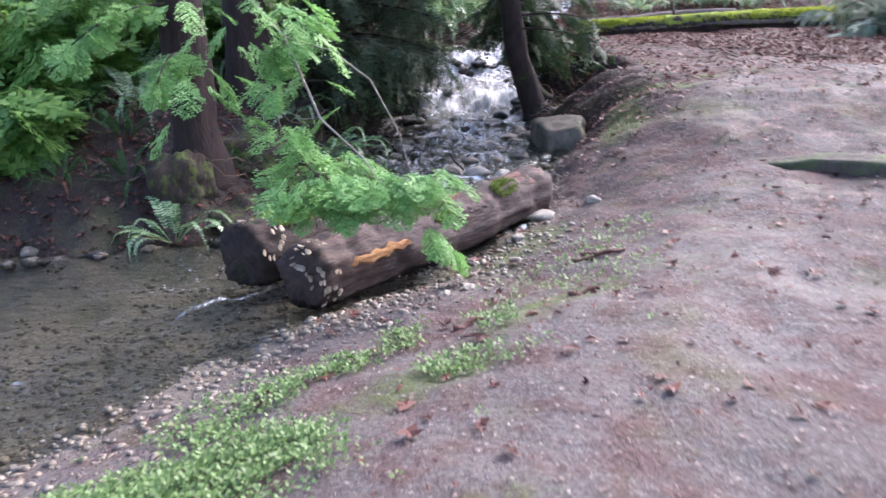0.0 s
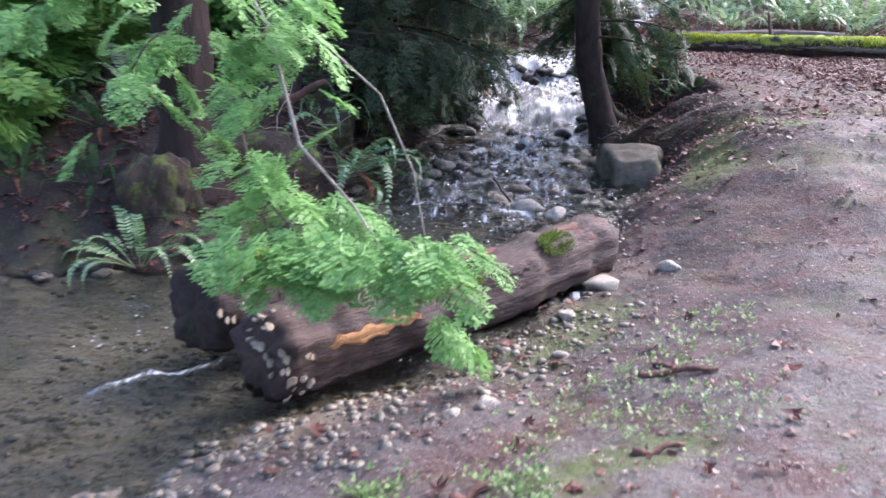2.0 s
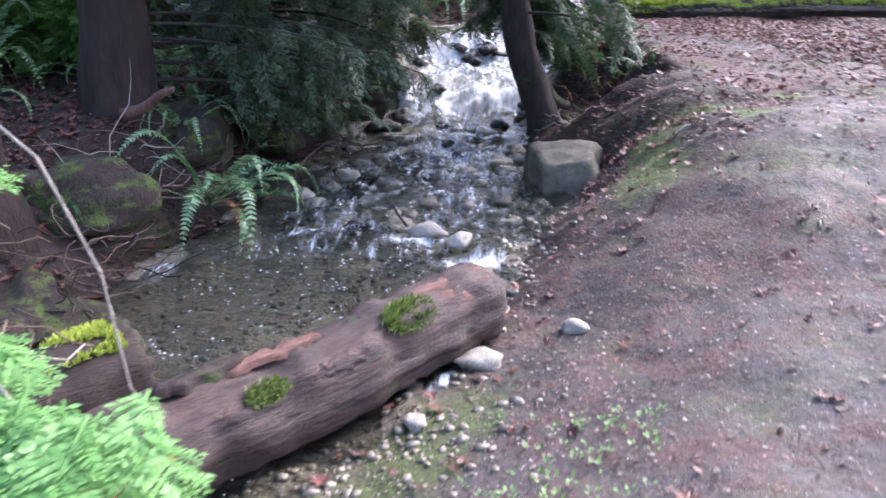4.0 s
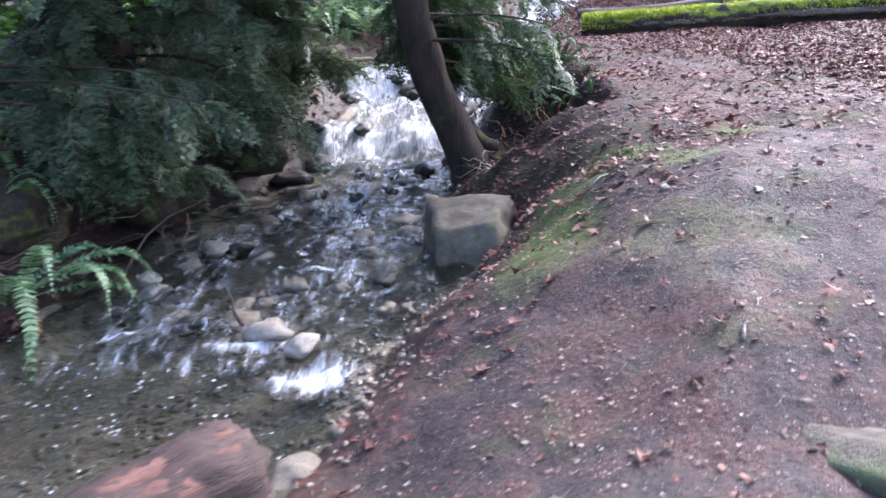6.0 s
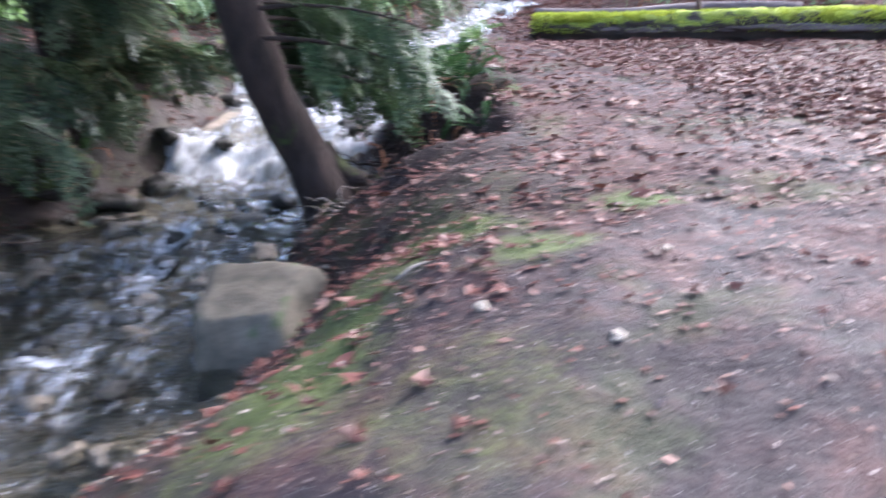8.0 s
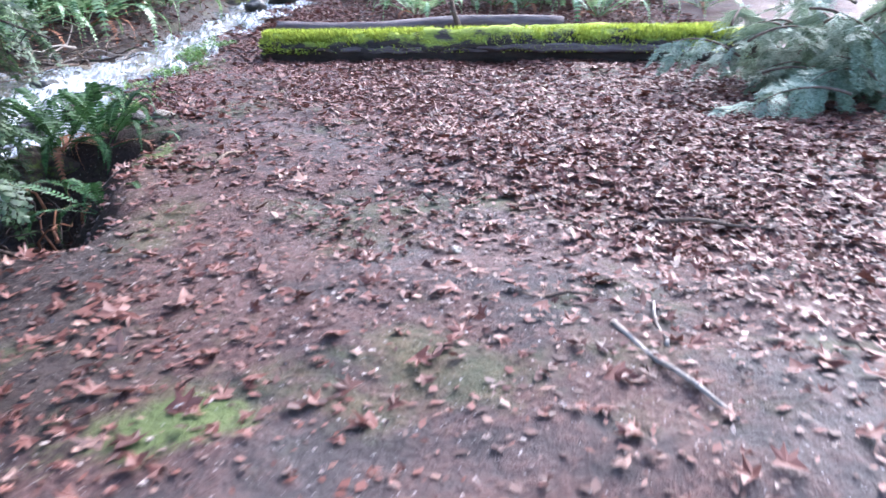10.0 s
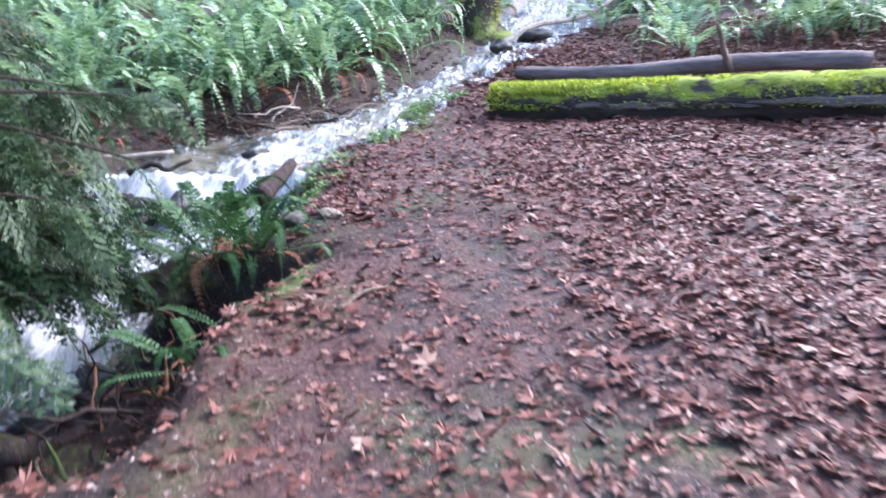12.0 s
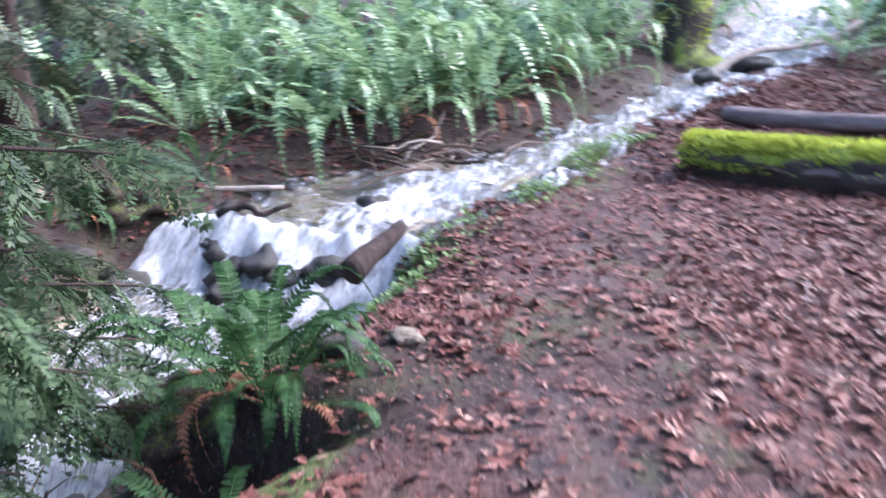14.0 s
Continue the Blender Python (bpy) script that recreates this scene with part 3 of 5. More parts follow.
boulder()
SLAB_MAT = bark_mat("mossy_slab_wood", (0.05, 0.042, 0.032), (0.2, 0.165, 0.125), 0.5, (0.13, 0.155, 0.06))
WEDGE = thing("mossy_slab", pose(2.84, 6.32, gz(3.1, 6.0) - 0.05, 0, 0, -40), "flat wedge of mossy wood lying on the path", "wood slab")
bm = bmesh.new()
bmesh.ops.create_cube(bm, size=1.0)
bmesh.ops.subdivide_edges(bm, edges=list(bm.edges), cuts=7, use_grid_fill=True)
for v in bm.verts:
    f = v.co.x + 0.5
    v.co = Vector((f * 1.35, v.co.y * (0.26 + 0.2 * f), (v.co.z + 0.4) * (0.1 + 0.1 * min(1, f * 2.2)) - abs(v.co.y) * 0.07))
    v.co += Vector((0, noise.noise(v.co * 4) * 0.04, noise.noise(v.co * 5) * 0.02))
part("slab", bm, SLAB_MAT, WEDGE)


# ---- plants ----
def spray_mesh(name, mat, length=0.6, width=0.42, twigs=13, droop=0.25, leaf=0.02, seed=0, slack=0.0):
    """A flat evergreen spray along +x: a stem, side twigs on both hands, and small leaves on each twig."""
    rnd = random.Random(seed)
    vs, fs = [], []

    def at(f):
        return Vector((f * length, 0.03 * math.sin(f * 5 + seed) * length, -droop * length * f * f))

    def blade(p, d, n, ln, wd):
        k = len(vs)
        s = d.cross(n).normalized() * wd
        vs.extend([p, p + d * ln * 0.5 + s, p + d * ln, p + d * ln * 0.5 - s])
        fs.append((k, k + 1, k + 2, k + 3))

    tv, tf = tube([at(i / 6) for i in range(7)], [0.006 * (1 - 0.13 * i) for i in range(7)], 4, 0, seed, False)
    vs.extend(tv)
    fs.extend(tf)
    for i in range(twigs):
        f = 0.08 + 0.9 * i / (twigs - 1)
        for hand in (-1, 1):
            w = width * 0.5 * (math.sin(math.pi * min(1, 0.18 + f * 0.86)) ** 0.7) * (0.75 + 0.4 * rnd.random())
            a = radians(48 + rnd.uniform(-10, 10))
            d = Vector((math.cos(a), hand * math.sin(a), rnd.uniform(-0.25, 0.12) - slack))
            d.normalize()
            p0 = at(f)
            nrm = Vector((rnd.uniform(-0.3, 0.3), rnd.uniform(-0.3, 0.3), 1)).normalized()
            n = max(3, int(w / (leaf * 0.75)))
            for j in range(n):
                g = (j + 0.4) / n
                p = p0 + d * w * g + Vector((0, 0, -w * 0.25 * g * g))
                side = d.cross(nrm).normalized()
                ll = leaf * (1.25 - 0.5 * g) * (0.8 + 0.5 * rnd.random())
                for h2 in (-1, 1):
                    dd = (d * 0.75 + side * h2 * 0.8 + nrm * rnd.uniform(-0.2, 0.2)).normalized()
                    blade(p, dd, nrm, ll * 1.5, ll * 0.36)
            blade(p0 + d * w * 0.9, d, nrm, leaf * 1.8, leaf * 0.4)
    me = bpy.data.meshes.new(name)
    me.from_pydata([tuple(v) for v in vs], [], fs)
    me.materials.append(mat)
    return me


CEDAR_SPRAYS = [spray_mesh("cedar_spray", CEDAR, 0.36, 0.25, 8, 0.4 + 0.15 * i, 0.024, i, 0.15) for i in range(4)]
NEEDLE_SPRAYS = [spray_mesh("needle_spray", NEEDLE, 0.36, 0.25, 8, 0.4 + 0.15 * i, 0.024, 60 + i, 0.15) for i in range(4)]
HEMLOCK_SPRAYS = [spray_mesh("hemlock_spray", HEMLOCK, 0.3, 0.26, 9, 0.25, 0.02, 10 + i) for i in range(3)]
PILE_SPRAYS = [spray_mesh("bough_spray", PILE_GREEN, 0.44, 0.2, 12, 0.25, 0.017, 20 + i) for i in range(3)]
BUSH_SPRAYS = [spray_mesh("leafy_spray", BUSH, 0.6, 0.5, 7, 0.2, 0.07, 30 + i) for i in range(3)]


def frond_mesh(name, mat, length=0.75, width=0.17, pairs=26, arch=0.5, seed=0):
    """A sword fern frond along +x that rises and arches over."""
    rnd = random.Random(seed)
    vs, fs = [], []

    def at(f):
        return Vector((length * math.sin(f * 1.45) / 1.0 * 0.85, 0.03 * math.sin(f * 4 + seed), length * (0.75 * math.sin(f * 2.0) - arch * f * f)))

    tv, tf = tube([at(i / 9) for i in range(10)], [0.005 * (1 - 0.09 * i) for i in range(10)], 4, 0, seed, False)
    vs.extend(tv)
    fs.extend(tf)
    for i in range(pairs):
        f = 0.12 + 0.87 * i / (pairs - 1)
        p, d = at(f), (at(min(1, f + 0.02)) - at(f - 0.02)).normalized()
        w = width * 0.5 * min(1, (f - 0.02) * 4.5) * (1.03 - f ** 2.2)
        for hand in (-1, 1):
            sd = (Vector((0, hand, 0)) + d * (0.25 + 0.2 * f) + Vector((0, 0, rnd.uniform(-0.25, 0.05)))).normalized()
            nw = length * 0.9 / pairs * 0.62
            k = len(vs)
            tip = p + sd * w
            vs.extend([p - d * nw * 0.6, p + d * nw * 0.8, p + sd * w * 0.6 + d * nw * 0.9 + Vector((0, 0, 0.008)), tip + d * nw * 0.3, p + sd * w * 0.55 - d * nw * 0.5])
            fs.append((k, k + 1, k + 2, k + 3, k + 4) if hand > 0 else (k + 4, k + 3, k + 2, k + 1, k))
    me = bpy.data.meshes.new(name)
    me.from_pydata([tuple(v) for v in vs], [], fs)
    me.materials.append(mat)
    return me


FRONDS = [frond_mesh("frond", FERN, 0.9, 0.17, 34, 0.3 + 0.2 * i, i) for i in range(4)]
# Fronds for ferns in shade, with the shade in their colour.
FRONDS_SHADED = [frond_mesh("frond", FERN_SHADED, 0.8, 0.16, 34, 0.35 + 0.2 * i, 5 + i) for i in range(3)]
FRONDS_DEAD = [frond_mesh("dead_frond", DEAD_FROND, 0.7, 0.14, 22, 1.0, 9)]


def fern(x, y, z, size=1.0, count=13, seed=0, fronds=None, lean=(0, 0), label="green sword fern with arching fronds", dead=2, spread=360, facing=0):
    rnd = random.Random(seed)
    ob = thing("sword_fern", pose(x, y, z), label, "fern", "sword ferns by the brook")
    for i in range(count):
        a = facing + spread * (i / count - 0.5) + rnd.uniform(-14, 14)
        tilt = rnd.uniform(-18, 30)
        s = size * rnd.uniform(0.75, 1.15)
        share("frond", rnd.choice(fronds or FRONDS), ob, pose(0, 0, 0, lean[0], lean[1], 0) @ pose(0.03 * math.cos(radians(a)), 0.03 * math.sin(radians(a)), 0, 0, tilt, a) @ Matrix.Diagonal((s, s, s, 1)))
    for i in range(dead):
        share("dead_frond", FRONDS_DEAD[0], ob, pose(0, 0, 0, 0, 25, rnd.random() * 360) @ Matrix.Diagonal((size * 0.8, size * 0.8, size * 0.8, 1)))
    return ob


def trunk(parent, pts, radii, mat, sides=16, lumps=0.16, seed=0, label=""):
    dense, rr = [], []
    for i in range(len(pts) - 1):
        for j in range(5):
            f = j / 5
            dense.append(Vector(pts[i]).lerp(Vector(pts[i + 1]), f))
            rr.append(radii[i] * (1 - f) + radii[i + 1] * f)
    dense.append(Vector(pts[-1]))
    rr.append(radii[-1])
    vs, fs = tube(dense, rr, sides, lumps, seed)
    return mesh_ob("trunk", vs, fs, mat, parent, label)


def limb(parent, pts, r0, r1, mat, seed=0, name="branch", label=""):
    n = len(pts)
    vs, fs = tube(pts, [r0 + (r1 - r0) * i / (n - 1) for i in range(n)], 6, 0.12, seed)
    return mesh_ob(name, vs, fs, mat, parent, label)


def bough(parent, a, b, sag, sprays, count, size, mat, seed, r0=0.02, tips=True, kind="foliage_spray", first=0.25):
    """A drooping limb from a to b with sprays along it (places relative to the parent)."""
    rnd = random.Random(seed)
    a, b = Vector(a), Vector(b)
    n = 9
    pts = [a.lerp(b, i / (n - 1)) + Vector((0, 0, sag * 4 * (i / (n - 1)) * (1 - i / (n - 1)))) for i in range(n)]
    stem = limb(parent, pts, r0, r0 * 0.25, mat, seed)
    head = math.degrees(math.atan2(b.y - a.y, b.x - a.x))
    count = int(count * 1.7)
    for i in range(count):
        f = first + (1 - first) * (i + rnd.random() * 0.6) / count
        k = min(n - 2, int(f * (n - 1)))
        p = pts[k].lerp(pts[k + 1], f * (n - 1) - k)
        hand = -1 if i % 2 else 1
        yaw = head + hand * rnd.uniform(20, 75) * (1.0 if f < 0.92 else 0.2)
        s = size * rnd.uniform(0.7, 1.2)
        share(kind, rnd.choice(sprays), stem, pose(*p, rnd.uniform(-40, 40), rnd.uniform(-5, 60), yaw) @ Matrix.Diagonal((s, s, s, 1)))


# ---- trees ----
def crown(parent, centre, reach, count, mat, seed):
    """Unseen upper foliage added to cast shade: many small sprays of needles in uneven clumps with gaps, one mesh."""
    rnd = random.Random(seed)
    vs, fs = [], []
    while len(fs) < count:
        p = Vector([rnd.uniform(-1, 1) for _ in range(3)])
        if p.length > 1 + 0.25 * noise.noise(p * 2.5) or noise.noise(p * 3.5 + Vector((seed, 0, 0))) < -0.1:
            continue
        o = Vector(centre) + Vector((p.x * reach[0], p.y * reach[1], p.z * reach[2]))
        a = rnd.uniform(0, 6.283)
        u = Vector((math.cos(a), math.sin(a), rnd.uniform(-0.5, 0.1))) * rnd.uniform(0.12, 0.24)
        w = Vector((-math.sin(a), math.cos(a), rnd.uniform(-0.3, 0.3))) * rnd.uniform(0.05, 0.09)
        k = len(vs)
        vs += [o, o + u * 0.5 + w, o + u, o + u * 0.5 - w]
        fs.append((k, k + 1, k + 2, k + 3))
    return mesh_ob("crown", vs, fs, mat, parent, "unseen upper needle foliage added to shade the bank", False)


def leaning_tree():
    ob = thing("leaning_tree", pose(1.37, 11.55, 0.02), "dark leaning tree with moss on its root flare beside the brook", "tree")
    trunk(ob, [(0.06, 0, -0.3), (0.03, 0, 0.1), (-0.1, -0.1, 0.5), (-0.27, -0.32, 1.0), (-0.36, -0.55, 1.6), (-0.4, -0.75, 2.6), (-0.3, -0.9, 5.5), (0.1, -0.9, 10.5)],
          [0.26, 0.2, 0.175, 0.16, 0.15, 0.14, 0.1, 0.03], BARK_DARK, 18, 0.14, 4)
    for i, (dx, dy, dz) in enumerate([(0.3, 0.1, 0.26), (0.4, -0.25, 0.05), (0.1, -0.5, -0.2), (0.3, 0.5, 0.15)]):
        pts = [Vector((-0.02, 0, 0.5 if i == 0 else 0.25)).lerp(Vector((dx, dy, dz)), k / 5) - Vector((0, 0, 0.07 * math.sin(k / 5 * math.pi))) for k in range(6)]
        limb(ob, pts, 0.12 if i == 0 else 0.09, 0.06 if i == 0 else 0.035, BARK_ROOT if i == 0 else BARK_DARK, i, "root", "mossy root flare" if i == 0 else "")
    rnd = random.Random(7)
    for i in range(13):
        z = 1.15 + i * 0.17 if i < 11 else 3.0 + (i - 11) * 0.9
        a = rnd.uniform(-40, 190) if i < 11 else rnd.uniform(0, 360)
        ln = rnd.uniform(0.9, 1.7)
        e = (-0.33 + math.cos(radians(a)) * ln, math.sin(radians(a)) * ln, z - rnd.uniform(0.1, 0.5))
        bough(ob, (-0.33, -0.3 - 0.17 * z, z), e, 0.08, NEEDLE_SPRAYS, 7, 0.95, BARK_DARK, 40 + i, 0.018)
    for i, e in enumerate([(0.0, 1.35, 1.25), (-0.3, 1.2, 1.0), (-0.65, 1.5, 1.3), (-0.1, 1.7, 1.6), (-0.9, 1.2, 1.1), (0.15, 1.45, 1.7), (-0.45, 1.6, 1.9),
                           (-0.8, 0.9, 1.5), (0.35, 0.8, 1.15), (-0.2, 0.75, 1.4),
                           (0.1, 1.0, 0.8), (0.3, 1.3, 0.95), (0.5, 0.9, 1.0), (0.2, 1.5, 1.1), (0.45, 1.15, 0.75), (0.0, 0.8, 1.05), (0.55, 0.6, 1.25)]):
        bough(ob, (-0.33, -0.3 - 0.12 * e[2], e[2] + 0.3), e, 0.08, NEEDLE_SPRAYS, 12, 0.8, BARK_DARK, 90 + i, 0.018, first=0.3)
    # High boughs out of view, added to block the sky over the bank.
    for i in range(40):
        zz, a, ln = 3.1 + 0.07 * i, 137.5 * i, rnd.uniform(1.6, 2.9)
        bough(ob, (-0.36, -0.75, zz + 0.2), (-0.36 + math.cos(radians(a)) * ln, math.sin(radians(a)) * ln, zz - 0.1), 0.15, NEEDLE_SPRAYS, 12, 1.5, BARK_DARK, 400 + i, 0.025)
    # Unseen foliage, put here to shade the bank from above.
    crown(ob, (0.7, -0.4, 4.6), (2.1, 2.2, 1.3), 1900, NEEDLE, 3)
    return ob


def bank_cedar(x, y, boughs, label, seed, base_r=0.2, top=9.0, lean=(0, 0), low=0.8, reach=(1.0, 2.0), toward=0, arc=200, high=5, sprays=None, ends=()):
    z = gz(x, y) - 0.12
    ob = thing("cedar_tree", pose(x, y, z), label, "tree", "evergreen trees on the bank")
    trunk(ob, [(0, 0, -0.2), (0, 0, 0.25), (lean[0] * 0.3, lean[1] * 0.3, 1.2), (lean[0], lean[1], 3.2), (lean[0], lean[1], top)],
          [base_r * 1.7, base_r * 1.2, base_r, base_r * 0.85, 0.03], BARK_RED, 18, 0.2, seed)
    rnd = random.Random(seed)
    for i in range(boughs):
        zz = low + (2.0 * i / boughs) + rnd.uniform(-0.15, 0.15)
        a = toward + arc * (rnd.random() - 0.5)
        ln = rnd.uniform(*reach)
        e = (lean[0] * 0.3 + math.cos(radians(a)) * ln, lean[1] * 0.3 + math.sin(radians(a)) * ln, zz - rnd.uniform(0.15, 0.6))
        bough(ob, (lean[0] * 0.3, lean[1] * 0.3, zz), e, 0.12, sprays or CEDAR_SPRAYS, int(8 + ln * 6), 1.0, BARK_DARK, seed * 31 + i, 0.022)
    for i, e in enumerate(ends):
        bough(ob, (lean[0] * 0.3, lean[1] * 0.3, e[2] - z + 0.25), (e[0] - x, e[1] - y, e[2] - z), 0.1, CEDAR_SPRAYS, 15, 0.95, BARK_DARK, seed * 77 + i, 0.02, first=0.45)
    for i in range(high):
        zz = 3.2 + i * (top - 4) / max(1, high)
        for k in range(3):
            a = rnd.uniform(0, 360)
            ln = rnd.uniform(1.2, 2.4) * (1 - 0.06 * i)
            bough(ob, (lean[0], lean[1], zz), (lean[0] + math.cos(radians(a)) * ln, lean[1] + math.sin(radians(a)) * ln, zz - 0.5), 0.15, CEDAR_SPRAYS, 8, 1.5, BARK_DARK, seed * 57 + i * 3 + k, 0.025)
    return ob


leaning_tree()
bank_cedar(-2.42, 7.0, 4, "dark reddish cedar trunk on the bank with drooping boughs", 2, 0.2, 5, (0, 0), 0.95, (0.8, 1.5), 215, 120, 0, HEMLOCK_SPRAYS)
bank_cedar(-2.3, 8.9, 7, "thick dark cedar trunk with bare twigs over the bank", 5, 0.25, 6, (0.05, 0.1), 1.1, (0.8, 1.4), 30, 160, 1,
           ends=[(-0.28, 9.2, 0.66), (-0.5, 8.9, 1.0), (-0.1, 9.0, 1.12), (-0.8, 9.5, 0.8), (-0.4, 9.8, 1.2), (-0.2, 10.2, 0.95)])
bank_cedar(-1.75, 10.9, 24, "dark cedar with low boughs of green sprays over the brook", 9, 0.2, 6, (0.1, 0), 0.45, (1.0, 2.1), -20, 150, 1)
bank_cedar(-1.35, 12.9, 25, "dark cedar with dense low sprays beside the falls", 12, 0.17, 6, (0.0, 0), 0.4, (0.8, 1.6), -20, 190, 1)
bank_cedar(-2.3, 15.2, 10, "cedar with dense low green sprays on the far bank", 15, 0.15, 6, (0, 0), 0.4, (1.0, 1.8), 0, 240, 1)


def hanging_branch():
    """The bright drooping branch that hangs in front of the log, from a limb of the tree on the bank."""
    ob = thing("hemlock_branch", pose(-2.45, 6.85, 2.3), "bright green hemlock branch drooping over the fallen log", "branch")
    o = Vector((2.45, -6.85, -2.3))
    stems = [[(-2.45, 6.85, 2.3), (-1.6, 5.6, 2.0), (-1.0, 4.6, 1.5), (-0.75, 4.2, 1.0), (-0.5, 4.15, 0.75), (-0.34, 4.15, 0.5), (-0.2, 4.1, 0.3)],
             [(-1.0, 4.6, 1.5), (-0.7, 4.6, 1.4), (-0.45, 4.55, 1.2), (-0.28, 4.5, 0.85), (-0.2, 4.42, 0.5), (-0.1, 4.4, 0.38)],
             [(-1.0, 4.6, 1.5), (-1.1, 4.4, 1.1), (-0.95, 4.2, 0.8), (-0.85, 4.1, 0.5), (-0.8, 4.0, 0.34)],
             [(-0.95, 4.2, 0.8), (-0.75, 4.1, 0.62), (-0.62, 4.0, 0.42)]]
    for i, s in enumerate(stems):
        limb(ob, [Vector(p) + o for p in s], 0.008 if i else 0.014, 0.003, TWIG_PALE if i < 2 else TWIG, i)
    rnd = random.Random(3)
    spots = [(-1.0 + 0.03 * k, 4.0 + 0.03 * (k % 5), 0.6 + 0.06 * math.sin(k * 1.7)) for k in range(36)]
    spots += [(-1.0 + 0.05 * k, 4.3 + 0.03 * (k % 3), 0.72 + 0.05 * math.sin(k * 2.1)) for k in range(10)]
    spots += [(-0.75 + 0.09 * k, 4.12, 0.64 - 0.02 * k) for k in range(8)]
    spots += [(-1.05 + 0.045 * k, 4.3 + 0.02 * (k % 3), 0.93 + 0.03 * math.sin(k * 2.3)) for k in range(5)]
    for k, p in enumerate(spots):
        s = rnd.uniform(0.75, 1.1)
        share("foliage_spray", rnd.choice(HEMLOCK_SPRAYS), ob, Matrix.Translation(Vector(p) + o) @ pose(0, 0, 0, rnd.uniform(-15, 15), rnd.uniform(4, 32), -90 + rnd.uniform(-75, 75)) @ Matrix.Diagonal((s, s, s, 1)))
    for k in range(5):
        p = (-0.1 + 0.04 * k, 4.12 + 0.03 * k, 0.28 - 0.05 * k)
        share("foliage_spray", rnd.choice(HEMLOCK_SPRAYS), ob, Matrix.Translation(Vector(p) + o) @ pose(0, 0, 0, 0, 55, -70 + 30 * k) @ Matrix.Diagonal((0.7, 0.7, 0.7, 1)))
    for k in range(48):
        p = (rnd.uniform(-1.75, -0.5), rnd.uniform(4.1, 5.0), rnd.choice((1.0, 1.2, 1.28, 1.5, 1.6, 1.72)) + rnd.uniform(-0.05, 0.05))
        if p[0] > -0.75 and p[2] > 1.4:
            continue
        s = rnd.uniform(0.6, 1.1)
        share("foliage_spray", rnd.choice(HEMLOCK_SPRAYS), ob, Matrix.Translation(Vector(p) + o) @ pose(0, 0, 0, rnd.uniform(-20, 20), rnd.uniform(10, 45), -60 + rnd.uniform(-90, 90)) @ Matrix.Diagonal((s, s, s, 1)))
    return ob


hanging_branch()

# ferns: (x, y, size, fronds, seed)
for x, y, s, n, sd in [(-2.45, 6.05, 0.65, 12, 1), (-2.0, 17.6, 1.1, 14, 3), (-1.0, 17.9, 1.15, 16, 4), (-0.2, 17.7, 1.15, 18, 5), (0.2, 18.6, 1.0, 14, 6), (0.75, 19.2, 1.0, 15, 7),
                      (1.2, 20.2, 1.0, 14, 8), (-0.6, 19.3, 1.2, 14, 9), (-1.8, 19.2, 1.2, 14, 10), (-2.9, 18.4, 1.2, 14, 11), (0.0, 20.8, 1.2, 14, 12), (-1.3, 21.2, 1.2, 14, 13),
                      (-2.8, 20.6, 1.2, 13, 14), (1.0, 22.0, 1.1, 13, 15), (3.9, 22.3, 1.0, 13, 16), (4.9, 21.4, 1.0, 13, 17), (-3.9, 16.9, 1.2, 13, 18), (-1.6, 16.5, 1.0, 13, 19),
                      (-4.4, 19.2, 1.2, 12, 20), (6.3, 20.6, 1.0, 12, 21), (7.6, 19.6, 1.1, 12, 22), (-0.4, 16.9, 1.05, 15, 23), (1.45, 19.3, 0.8, 12, 24), (2.0, 23.2, 1.0, 12, 25)]:
    fern(x, y, gz(x, y) - 0.02, s * 1.2, n + 5, sd)
rf = random.Random(5)
for k in range(52):
    x, y = (rf.uniform(-5.5, 1.0), rf.uniform(17.2, 21.6)) if k < 30 else (rf.uniform(3.6, 11), rf.uniform(19.5, 25))
    fern(x, y, gz(x, y) - 0.02, rf.uniform(1.0, 1.45), 16, 100 + k)
fern(-1.5, 8.5, gz(-1.5, 8.5) + 0.05, 1.1, 14, 2, FRONDS, (0, 18), "sword fern arching from the bank over the brook", 2, 220, -30)
fern(2.0, 12.95, gz(2.0, 12.95), 0.85, 15, 31, FRONDS_SHADED, label="shade-coloured sword fern on the bank above the falls")
fern(2.3, 12.85, gz(2.3, 12.85), 0.7, 11, 32, FRONDS_SHADED, label="shade-coloured sword fern with dead brown fronds at its foot", dead=9)
fern(2.42, 12.4, gz(2.42, 12.4), 0.6, 6, 33, FRONDS_SHADED, label="small fern at the edge of the bank", dead=1)


def mossy_tree(x, y, r, seed, label):
    ob = thing("mossy_tree", pose(x, y, gz(x, y) - 0.1), label, "tree", "mossy trees upstream")
    trunk(ob, [(0, 0, -0.1), (0, 0, 0.2), (0.02, 0, 0.8), (0.0, 0, 3.0), (0.1, 0, 8)], [r * 1.9, r * 1.35, r, r * 0.9, r * 0.5], BARK_MOSS, 22, 0.4, seed)
    return ob


for x, y, sz, sd in [(-1.95, 9.55, 0.8, 51), (-2.05, 10.3, 0.9, 52), (-1.85, 9.0, 0.7, 53), (-2.3, 9.9, 0.9, 54)]:
    fern(x, y, gz(x, y), sz, 13, sd, label="sword fern half hidden under the cedar boughs")
mossy_tree(1.95, 21.6, 0.3, 2, "broad tree trunk covered in bright green moss")
mossy_tree(4.6, 23.5, 0.35, 3, "broad tree trunk wrapped in green moss upstream")


